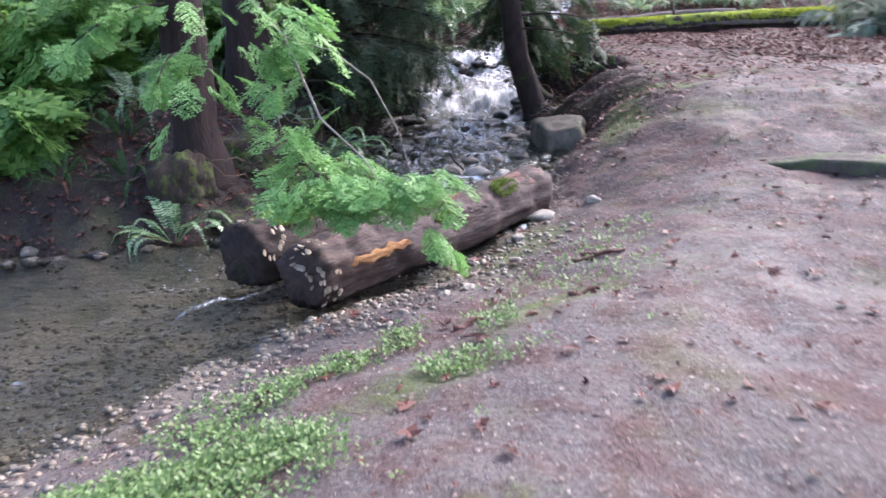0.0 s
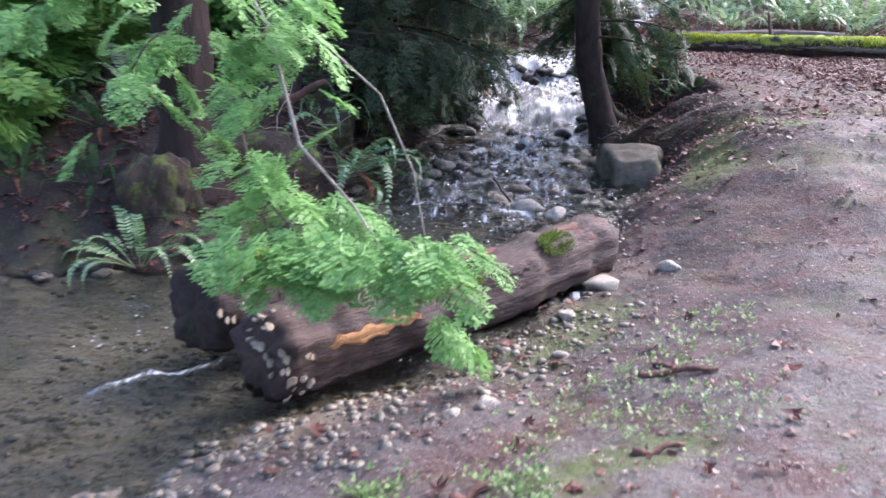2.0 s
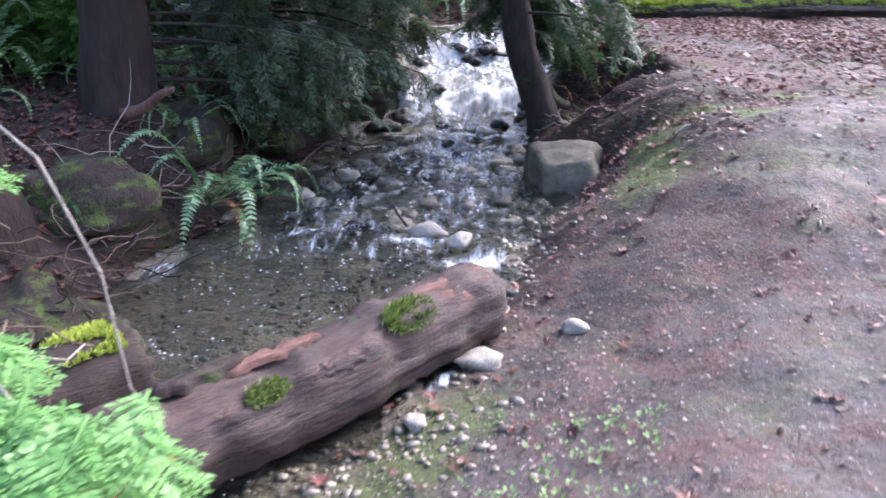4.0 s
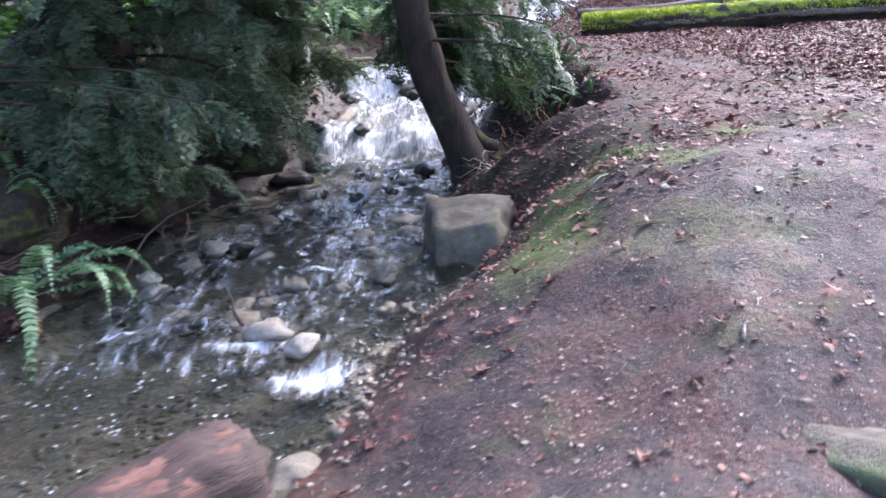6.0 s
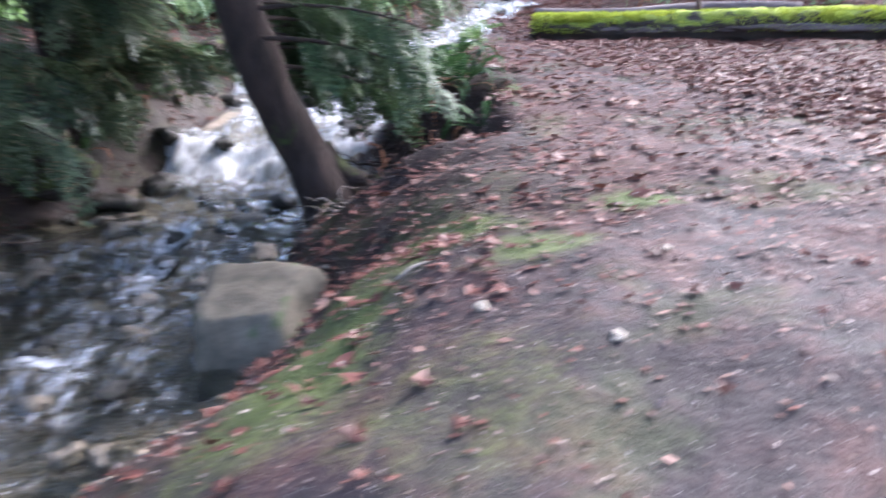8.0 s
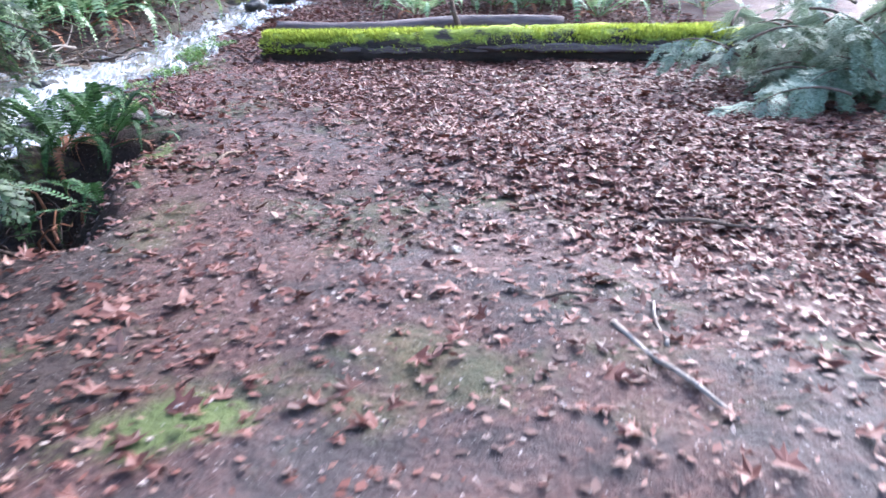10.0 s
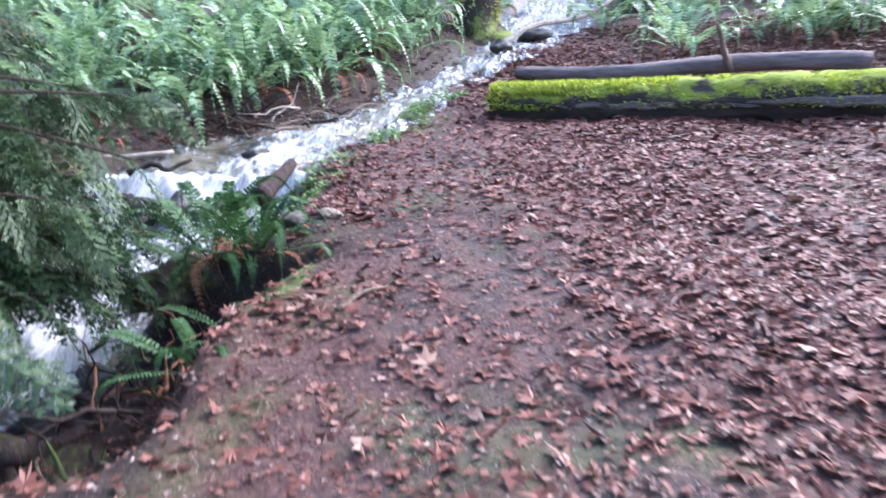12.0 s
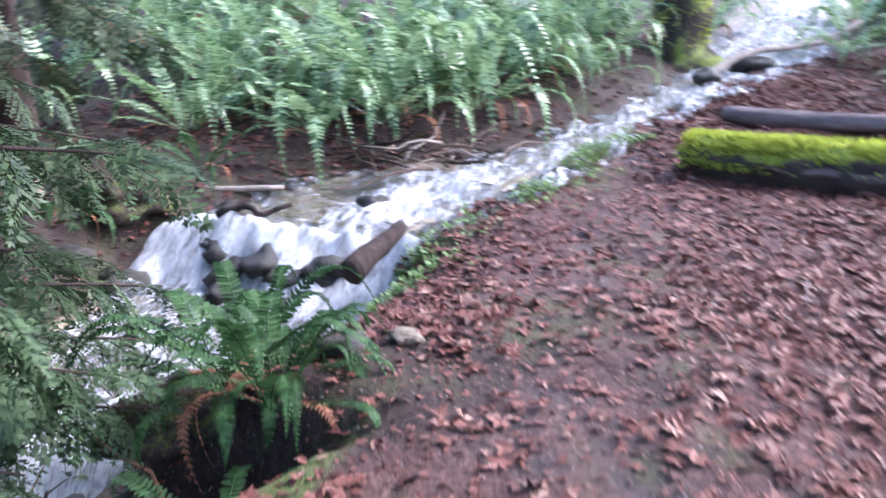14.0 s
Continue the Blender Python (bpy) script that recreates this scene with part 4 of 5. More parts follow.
def bough_pile():
    ob = thing("bough_pile", pose(7.85, 13.3, gz(7.85, 13.3)), "heap of cut grey-green evergreen boughs beside the path", "branch pile")
    rnd = random.Random(17)
    for i in range(52):
        a = rnd.uniform(0, 360)
        p = Vector((rnd.gauss(0, 0.42), rnd.gauss(0, 0.65), 0.12 + abs(rnd.gauss(0, 0.34))))
        e = p + Vector((math.cos(radians(a)) * 0.6, math.sin(radians(a)) * 0.6, rnd.uniform(-0.3, 0.15)))
        e.z = max(e.z, 0.05)
        bough(ob, p, e, 0.08, PILE_SPRAYS, 6, 0.8, TWIG, 300 + i, 0.012)
    return ob


bough_pile()

# ---- stones in the brook ----
STONES = [stone_mesh("stone", PEBBLE, i, 0.6, 3, 0.42) for i in range(4)]
STONES_PALE = [stone_mesh("stone", PEBBLE_PALE, 10 + i, 0.6, 3, 0.42) for i in range(3)]
STONES_DARK = [stone_mesh("stone", ROCK_DARK, 20 + i, 0.75, 3, 0.5) for i in range(3)]


def stone(x, y, z, s, mesh, label, turn=0.0, name="stone", group="stones in the brook"):
    ob = new(name, mesh)
    ob.matrix_world = pose(x, y, z, 0, 0, turn) @ Matrix.Diagonal((s, s * 0.75, s * 0.8, 1))
    return tagged(ob, label, "stone", group)


for k, (x, y, s) in enumerate([(0.8, 5.98, 0.12), (-0.67, 8.88, 0.11), (-0.83, 9.15, 0.1), (-0.55, 9.75, 0.13), (0.36, 8.15, 0.15), (0.62, 8.0, 0.12), (0.57, 5.4, 0.07)]):
    z = max(wz(y), gz(x, y))
    stone(x, y, z + s * 0.12, s, STONES_PALE[k % 3], "pale rounded river stone at the water's edge", k * 50)
for k, (x, y, s) in enumerate([(0.1, 8.4, 0.13), (0.9, 10.4, 0.14), (1.2, 10.5, 0.16), (0.75, 11.6, 0.13), (1.05, 10.9, 0.15), (0.3, 9.0, 0.1), (-0.9, 10.1, 0.12), (-0.4, 10.6, 0.1),
                               (-0.1, 9.6, 0.09), (0.9, 6.75, 0.14), (1.05, 7.1, 0.08), (-0.2, 11.4, 0.13), (0.65, 8.9, 0.08), (1.35, 10.0, 0.1)]):
    stone(x, y, wz(y) - 0.01, s, STONES[k % 4], "wet grey-brown stone in the shallow brook", k * 70)
for k, (x, y, s, dz) in enumerate([(0.22, 14.8, 0.2, -0.06), (0.42, 14.74, 0.17, -0.08), (0.66, 14.78, 0.2, -0.07), (0.92, 14.72, 0.17, -0.08), (1.2, 14.78, 0.18, -0.05), (0.5, 14.5, 0.12, 0.0), (1.0, 15.6, 0.13, 0.0), (-0.35, 12.5, 0.16, 0.0), (0.05, 13.0, 0.12, 0.0),
                                   (-0.55, 12.0, 0.17, 0.0), (1.2, 12.3, 0.16, 0.02), (0.9, 12.0, 0.14, 0.0), (-0.35, 14.4, 0.2, 0.0), (1.25, 13.4, 0.2, 0.0), (2.5, 20.3, 0.2, 0.05), (2.9, 21.2, 0.22, 0.05)]):
    stone(x, y, wz(y) + dz, s, STONES_DARK[k % 3], "dark wet mossy rock in the falls", k * 60, "rock", "dark rocks of the falls")


# ---- leaf litter and gravel ----
def maple_leaf(rnd):
    """Outline of one curled lobed leaf about 1 across."""
    pts = []
    for k, (a, r) in enumerate([(-100, 0.5), (-62, 0.28), (-45, 0.52), (-18, 0.3), (0, 0.62), (18, 0.3), (45, 0.52), (62, 0.28), (100, 0.5), (180, 0.16)]):
        a2, r2 = radians(a + rnd.uniform(-5, 5)), r * rnd.uniform(0.85, 1.15)
        pts.append((math.cos(a2) * r2, math.sin(a2) * r2))
    return pts


def litter(name, label, mat, spots, size, seed, curl=0.5, lift=0.012):
    """Fallen leaves, each a lobed blade, cupped, folded and lying its own way."""
    rnd = random.Random(seed)
    vs, fs = [], []
    xs, ys = np.array([p[0] for p in spots]), np.array([p[1] for p in spots])
    zs, _, _, _, _ = terrain(xs, ys)
    for x, y, z in zip(xs, ys, zs):
        s = size * (0.45 + 1.05 * rnd.random() ** 1.6)
        tip = 0.4 if rnd.random() < 0.2 else 0.14
        rot = Euler((rnd.gauss(0, tip), rnd.gauss(0, tip), rnd.uniform(0, 6.28))).to_matrix()
        c1, c2 = rnd.uniform(-0.5, 0.9) * curl, rnd.uniform(-0.5, 0.9) * curl
        wide = rnd.uniform(0.45, 1.0)
        k = len(vs)
        o = Vector((x, y, z + lift + 0.014 * rnd.random()))
        vs.append(o)
        ring = maple_leaf(rnd)
        for px, py in ring:
            vs.append(o + rot @ Vector((px, py * wide, c1 * px * px + c2 * py * py + rnd.uniform(-0.09, 0.09))) * s)
        n = len(ring)
        for j in range(n):
            fs.append((k, k + 1 + j, k + 1 + (j + 1) % n))
    ob = mesh_ob(name, vs, fs, mat, None, "", False)
    return tagged(ob, label, "leaf litter", kind="stuff")


def scatter(count, box, weight, seed):
    """Places drawn by a weight over a stretch of the plan."""
    rg = np.random.RandomState(seed)
    out = []
    while len(out) < count:
        x, y = rg.uniform(box[0], box[1], 4000), rg.uniform(box[2], box[3], 4000)
        z, inb, right, dl, dr = terrain(x, y)
        keep = rg.rand(4000) < weight(x, y, inb, right, dl, dr)
        out += list(zip(x[keep], y[keep]))
    return out[:count]


def w_leaves(x, y, inb, right, dl, dr):
    base = np.where(right, 0.02 + 0.98 * sstep((y - 8.0) / 4.0), 0.3)
    patch = 0.5 + 0.5 * sstep((vnoise(x, y, 0.9, 33) + 0.35) / 0.8)
    trod = 1 - 0.8 * np.exp(-((x - trodden_x(y)) / np.interp(y, [9, 11, 13, 16], [1.15, 0.95, 0.6, 0.45])) ** 2)
    bank = 1 - 0.93 * sstep((1.7 - dr) / 0.3) * right * sstep((y - 10.2) / 0.7) * sstep((13.5 - y) / 0.4)
    # Leaves thinned here so the ledge looks as dark as in shade.
    ledge = 1 - 0.7 * sstep((2.4 - dr) / 0.5) * right * sstep((y - 9.3) / 0.5) * sstep((12.0 - y) / 0.6)
    return np.where(inb, 0, base * patch * trod * bank * ledge)


litter("leaf_litter", "brown and red fallen maple leaves covering the path", MAPLE, scatter(66000, (-3, 9, 7.5, 22), w_leaves, 1), 0.084, 5, 0.6, 0.006)
litter("leaf_litter", "scattered reddish fallen leaves on the bare path", MAPLE, scatter(650, (-1, 5, 0.5, 10), lambda x, y, i, r, dl, dr: np.where(r, 0.4, 0), 2), 0.085, 6, 0.7)
litter("litter_chips", "small pale chips and bits of leaf on the path", CHIP, scatter(12000, (-1.5, 6, 0.5, 12), lambda x, y, i, r, dl, dr: np.where(r, 0.25 + 0.3 * sstep((8 - y) / 2) + 0.4 * sstep(vnoise(x, y, 1.4, 44)), 0), 3), 0.026, 7, 0.3, 0.004)


def gravel():
    rnd = random.Random(12)
    spots = scatter(13000, (-3.5, 2.2, 1.0, 11.5), lambda x, y, i, r, dl, dr: np.where(i, 0.5 * (dr < 1.6) + 0.2, np.where(r, 0.9 * sstep((1.0 - dr) / 0.9) * (y < 5.5) + 0.25 * sstep((0.4 - dr) / 0.4), 0)), 9)
    xs, ys = np.array([p[0] for p in spots]), np.array([p[1] for p in spots])
    zs = terrain(xs, ys)[0]
    bm = bmesh.new()
    bmesh.ops.create_icosphere(bm, subdivisions=1, radius=1.0)
    base = [v.co.copy() for v in bm.verts]
    tri = [[v.index for v in f.verts] for f in bm.faces]
    bm.free()
    vs, fs = [], []
    for x, y, z in zip(xs, ys, zs):
        s = 0.006 + 0.027 * rnd.random() ** 4
        k = len(vs)
        rot = Euler((0, 0, rnd.uniform(0, 6.28))).to_matrix()
        sx, sy, sz = s * rnd.uniform(0.8, 1.4), s * rnd.uniform(0.7, 1.0), s * rnd.uniform(0.4, 0.7)
        for c in base:
            j = 1 + 0.2 * rnd.uniform(-1, 1)
            vs.append(Vector((x, y, z + sz * 0.4)) + rot @ Vector((c.x * sx * j, c.y * sy * j, c.z * sz * j)))
        fs += [[k + a for a in f] for f in tri]
    ob = mesh_ob("gravel", vs, fs, PEBBLE)
    return tagged(ob, "small mixed river gravel along the shore and brook bed", "gravel", kind="stuff")


gravel()


def herbs(name, label, spots, seed, size=0.03, tall=0.05, mat=HERB):
    rnd = random.Random(seed)
    vs, fs = [], []
    xs, ys = np.array([p[0] for p in spots]), np.array([p[1] for p in spots])
    for x, y, z in zip(xs, ys, terrain(xs, ys)[0]):
        for _ in range(5):
            a, e = rnd.uniform(0, 6.28), rnd.uniform(0.1, 0.9)
            d = Vector((math.cos(a), math.sin(a), e)).normalized()
            p = Vector((x, y, z + tall * rnd.uniform(0.2, 1.0))) + d * size * 0.6
            s = Vector((-math.sin(a), math.cos(a), 0)) * size * 0.4
            k = len(vs)
            vs += [p, p + d * size * 0.6 + s, p + d * size * 1.3, p + d * size * 0.6 - s]
            fs.append((k, k + 1, k + 2, k + 3))
    return tagged(mesh_ob(name, vs, fs, mat, None, "", False), label, "ground cover", kind="stuff")


herbs("herb_verge", "low bright green herbs and moss along the gravel shore", scatter(3000, (-2.2, 1.6, 0.8, 5.5),
      lambda x, y, i, r, dl, dr: np.where(r, np.exp(-((dr - 1.15) / 0.37) ** 2) * (0.1 + 0.9 * (y < 3.3)) * sstep(1.5 * vnoise(x, y, 3.5, 61) + 0.5), 0), 21), 4, 0.019, 0.035)
herbs("herb_verge", "green herbs growing along the edge of the upper brook", scatter(520, (1.0, 3.2, 13.2, 18.5),
      lambda x, y, i, r, dl, dr: np.where(r, np.exp(-((dr - 0.2) / 0.22) ** 2) * sstep(1.6 * vnoise(x, y, 2.5, 66) + 0.35), 0), 22), 5, 0.028)


# ---- details on the logs ----
def strip_on(parent, z0, z1, ang, wide, radius, mat, name, seed, lift=0.012, label=""):
    """A ragged strip of wood on a log's flank, from z0 to z1 along it, about the angle ang."""
    rnd = random.Random(seed)
    vs, fs = [], []
    nz, na = 16, 6
    for i in range(nz + 1):
        f = i / nz
        half = wide * 0.5 * math.sin(math.pi * min(0.97, max(0.03, f))) ** 0.5 * rnd.uniform(0.75, 1.15)
        off = rnd.uniform(-4, 4)
        for k in range(na + 1):
            a = radians(ang + off + half * (2 * k / na - 1))
            e = 0 if k in (0, na) or i in (0, nz) else 1
            r = radius + (lift + rnd.uniform(-0.006, 0.008)) * e - 0.02 * (1 - e)
            vs.append((math.cos(a) * r, math.sin(a) * r, z0 + (z1 - z0) * f))
    for i in range(nz):
        for k in range(na):
            a = i * (na + 1) + k
            fs.append((a, a + 1, a + na + 2, a + na + 1))
    return mesh_ob(name, vs, fs, mat, parent, label)


def moss_on(parent, z0, z1, a0, a1, radius, count, seed, tall=0.035, mat=MOSS, name="moss_patch", clump=True, grow=0.0):
    """Short moss blades standing on a log between two angles."""
    rnd = random.Random(seed)
    vs, fs = [], []
    while len(fs) < count:
        z, a = rnd.uniform(z0, z1), rnd.uniform(a0, a1)
        if clump:
            e = ((z - (z0 + z1) / 2) / (z1 - z0) * 2) ** 2 + ((a - (a0 + a1) / 2) / (a1 - a0) * 2) ** 2
            if e > 1 - 0.4 * rnd.random():
                continue
        elif noise.noise(Vector((z * 2.2, a * 0.04, seed))) < -0.12 - 0.2 * rnd.random():
            continue
        n = Vector((math.cos(radians(a)), math.sin(radians(a)), 0))
        p = n * (radius + grow * z) + Vector((0, 0, z))
        d = Vector((rnd.uniform(-1, 1), rnd.uniform(-1, 1), rnd.uniform(-1, 1))).normalized()
        k = len(vs)
        vs += [p + d * 0.014 - n * 0.01, p - d * 0.014 - n * 0.01, p + n * tall * rnd.uniform(0.3, 1.1) + d.cross(n) * 0.018]
        fs.append((k, k + 1, k + 2))
    return mesh_ob(name, vs, fs, mat, parent, "thick green moss", False)


def fungi_on(parent, spots, seed):
    """Bracket fungi: small shelves on a log's end and side; spots are (z, angle, radius)."""
    rnd = random.Random(seed)
    for z, a, r in spots:
        bm = bmesh.new()
        bmesh.ops.create_uvsphere(bm, u_segments=10, v_segments=6, radius=1.0)
        for v in bm.verts:
            v.co = Vector((v.co.x * 0.035, v.co.y * 0.03, v.co.z * 0.012 + 0.01 * (v.co.x ** 2))) * (1 + 0.3 * noise.noise(v.co * 2 + Vector((z * 9, a, 0))))
        ob = part("bracket_fungus", bm, SHELF, parent, "pale bracket fungus")
        s = rnd.uniform(0.4, 0.85)
        ob.matrix_basis = pose(math.cos(radians(a)) * r, math.sin(radians(a)) * r, z, rnd.uniform(60, 120), 0, a + 90) @ Matrix.Diagonal((s, s, s, 1))


rn = random.Random(4)
strip_on(log_a, 0.25, 0.9, 166, 20, 0.244, WOOD_ORANGE, "split_wood", 1, 0.012, "bright orange split heartwood")
strip_on(log_a, 2.35, 2.78, 130, 42, 0.218, ROT_WOOD, "rotten_wood", 2, 0.006, "crumbling red rotten wood")
strip_on(log_a, 1.2, 1.7, 105, 20, 0.228, ROT_WOOD, "rotten_wood", 3, 0.003)
moss_on(log_a, 1.98, 2.32, 106, 154, 0.236, 1000, 1, 0.03, MOSS_DIM)
moss_on(log_a, 1.2, 1.42, 130, 160, 0.228, 260, 2, 0.02, MOSS_DIM)
strip_on(log_a, 2.2, 2.8, 100, 26, 0.217, ROT_WOOD, "rotten_wood", 4, 0.004)
strip_on(log_a, 1.5, 1.95, 150, 24, 0.226, LOG_WET, "bark_plate", 5, 0.016, "loose plate of dark wet bark")
strip_on(log_a, 0.9, 1.35, 95, 30, 0.23, BARK_DARK, "bark_plate", 6, 0.014)
strip_on(log_a, 1.9, 2.6, 185, 30, 0.216, BARK_DARK, "bark_plate", 7, 0.012)
strip_on(log_a, 0.95, 1.8, 190, 34, 0.222, BARK_DARK, "bark_plate", 8, 0.01)
fungi_on(log_a, [(rn.uniform(-0.02, 0.16), rn.uniform(90, 230), 0.235 + rn.uniform(-0.02, 0.02)) for _ in range(30)], 1)
fungi_on(log_a, [(-0.012, rn.uniform(60, 200), rn.uniform(0.08, 0.21)) for _ in range(14)], 2)
fungi_on(log_b, [(rn.uniform(-0.02, 0.25), rn.uniform(70, 190), 0.25 + rn.uniform(-0.02, 0.02)) for _ in range(22)], 3)
moss_on(log_b, 0.25, 1.05, 60, 130, 0.25, 1500, 5, 0.025, clump=False)
moss_on(log_c, 0.0, 5.1, 25, 150, 0.195, 9500, 7, 0.05, clump=False, grow=0.01)
moss_on(log_c, 0.1, 5.1, 150, 182, 0.2, 900, 12, 0.05, clump=False, grow=0.01)
moss_on(log_c, -0.02, 0.7, 60, 190, 0.19, 900, 8, 0.05, clump=False)
for k, tree in enumerate([o for o in bpy.data.objects if o.name.startswith("mossy_tree")]):
    moss_on(tree, 0.1, 2.2, 0, 360, 0.33, 1700, 60 + k, 0.09, clump=False)
strip_on(log_c, 0.6, 2.6, 178, 22, 0.205, LOG_GREY, "bare_wood", 9, 0.02, "bare grey-brown wood under the moss")
strip_on(log_c, 2.4, 4.8, 172, 26, 0.225, LOG_GREY, "bare_wood", 10, 0.02)


# ---- sticks, twigs and debris ----
def stick(a, b, r, mat, label, seed=0, name="stick", on_ground=True, bend=0.02):
    if on_ground:
        a, b = (a[0], a[1], gz(a[0], a[1]) + r * 0.7), (b[0], b[1], gz(b[0], b[1]) + r * 0.7)
    n = 8
    vs, fs = tube(along(a, b, n, bend, seed), [r * (1 - 0.06 * i) for i in range(n)], 7, 0.15, seed)
    return tagged(mesh_ob(name, vs, fs, mat), label, "stick", "sticks on the ground")


for k, (a, b, r, m, lab) in enumerate([
        ((0.84, 4.33), (1.2, 4.3), 0.018, ROT_WOOD, "red-brown broken stick on the gravel"),
        ((0.93, 4.45), (1.18, 4.33), 0.014, ROT_WOOD, "red-brown broken stick on the gravel"),
        ((0.98, 4.3), (1.05, 4.5), 0.012, ROT_WOOD, "red-brown splinter of wood on the gravel"),
        ((0.7, 3.5), (0.9, 3.56), 0.018, ROT_WOOD, "short red-brown stick on the shore"),
        ((0.03, 3.17), (0.19, 3.26), 0.02, ROT_WOOD, "short red stick on the shore"),
        ((2.78, 6.87), (2.9, 7.12), 0.008, TWIG_PALE, "thin pale twig on the path"),
        ((2.9, 7.12), (3.02, 7.2), 0.006, TWIG_PALE, "thin pale twig on the path"),
        ((4.68, 9.78), (4.82, 9.19), 0.011, TWIG_PALE, "forked pale twig on the path"),
        ((4.79, 9.6), (4.88, 9.95), 0.008, TWIG_PALE, "forked pale twig on the path"),
        ((3.1, 12.0), (3.27, 12.42), 0.012, TWIG, "brown twig among fallen leaves"),
        ((2.35, 8.9), (2.62, 9.05), 0.008, TWIG_PALE, "thin pale twig on the bank"),
        ((5.2, 10.9), (5.7, 10.7), 0.012, TWIG, "brown twig on the path"),
        ((4.5, 15.6), (5.1, 15.9), 0.014, TWIG, "brown twig beside the mossy log"),
        ((4.4, 10.1), (4.7, 10.0), 0.01, TWIG, "dark twig on the path")]):
    stick(a, b, r, m, lab, k)
stick((1.6, 14.38, 0.8), (1.68, 14.85, 0.98), 0.085, BARK_RED, "short thick brown log wedged at the crest of the falls", 30, "driftwood", False, 0.006)
stick((0.15, 14.9, 0.92), (0.62, 15.15, 0.98), 0.03, BARK_DARK, "dark bent stick caught on the rocks of the falls", 31, "driftwood", False, 0.06)
stick((-0.95, 15.25, 1.0), (0.1, 15.72, 0.96), 0.035, TWIG_PALE, "pale drift stick on the far shore of the brook", 32, "driftwood", False)
stick((0.2, 8.18, -0.12), (0.02, 8.42, 0.05), 0.012, BARK_DARK, "dark twig caught on stones in the brook", 33, "driftwood", False)
stick((2.4, 20.3, 1.5), (4.0, 22.5, 2.1), 0.05, TWIG_PALE, "pale bare branch leaning over the upper brook", 34, "driftwood", False, 0.1)
stick((5.3, 18.0, 1.25), (5.15, 17.95, 1.75), 0.04, TWIG, "upright broken branch stub by the weathered log", 35, "driftwood", False)


def twig_tangle(name, centre, spread, count, length, mats, label, seed, rise=0.5, r=0.008):
    rnd = random.Random(seed)
    ob = thing(name, pose(*centre), label, "dead twigs")
    for i in range(count):
        p = Vector([rnd.uniform(-s, s) for s in spread])
        p.z = max(p.z, 0)
        d = Vector((rnd.uniform(-1, 1), rnd.uniform(-1, 1), rnd.uniform(-0.5, 1) * rise)).normalized()
        limb(ob, along(p, p + d * length * rnd.uniform(0.5, 1.2), 6, 0.05, seed + i), r * rnd.uniform(0.5, 1.3), 0.002, rnd.choice(mats), i, "twig")
    return ob


twig_tangle("debris_pile", (0.75, 16.75, gz(0.75, 16.75) + 0.03), (0.6, 0.35, 0.15), 46, 0.8, [TWIG, TWIG_PALE, BARK_DARK], "heap of drift sticks and dead leaves on the shore", 3, 0.25, 0.016)
twig_tangle("dead_twigs", (-1.75, 6.75, gz(-1.75, 6.75) + 0.1), (0.4, 0.45, 0.5), 46, 0.6, [TWIG, TWIG, BARK_DARK], "tangle of bare dead twigs on the undercut bank", 6, 0.5, 0.007)
twig_tangle("dead_twigs", (-1.75, 8.2, gz(-1.75, 8.2) + 0.15), (0.4, 0.7, 0.5), 36, 0.7, [TWIG, TWIG, TWIG_PALE], "bare dead twigs hanging under the cedar", 7, 0.3, 0.008)
twig_tangle("dead_twigs", (-1.2, 10.6, gz(-1.2, 10.6) + 0.1), (0.5, 0.8, 0.5), 40, 0.8, [TWIG, BARK_DARK], "bare twigs under the low cedar boughs", 8, 0.2, 0.008)
twig_tangle("lichen_twigs", (1.58, 11.2, gz(1.58, 11.2)), (0.1, 0.25, 0.15), 12, 0.32, [TWIG_PALE], "pale lichen-covered twigs at the foot of the tree", 9, 0.7, 0.008)
arch = thing("dead_branch", pose(-1.3, 9.0, gz(-1.3, 9.0)), "thin bare branch arching from the bank over the brook", "branch")
limb(arch, along((0, 0, 0.05), (0.9, 0.4, 0.65), 9, 0.08, 3), 0.014, 0.005, TWIG, 1)
limb(arch, along((0.75, 0.35, 0.55), (0.8, 0.1, 0.25), 6, 0.03, 4), 0.007, 0.003, TWIG, 2, "twig")
limb(arch, along((0.6, 0.28, 0.5), (0.65, 0.05, 0.3), 6, 0.03, 5), 0.006, 0.003, TWIG, 3, "twig")
snag = thing("red_snag", pose(-2.1, 8.5, gz(-2.1, 8.5)), "broken stub of rotten red wood on the bank", "dead wood")
limb(snag, along((0, 0, 0.1), (0.5, -0.15, 0.32), 7, 0.03, 6), 0.06, 0.025, ROT_WOOD, 4, "stub")


# ---- bank: mossy hummocks, roots, bushes ----
def hummock(x, y, sx, sy, sz, seed, label, mat=None):
    me = stone_mesh("root_mound", mat or BARK_MOUND, seed, 1.0, 4, 0.5)
    ob = new("root_mound", me)
    ob.matrix_world = pose(x, y, gz(x, y) - 0.05, 0, 0, seed * 40) @ Matrix.Diagonal((sx * 0.85, sy * 0.85, sz * 0.62, 1))
    return tagged(ob, label, "earth mound", "mossy mounds on the bank")


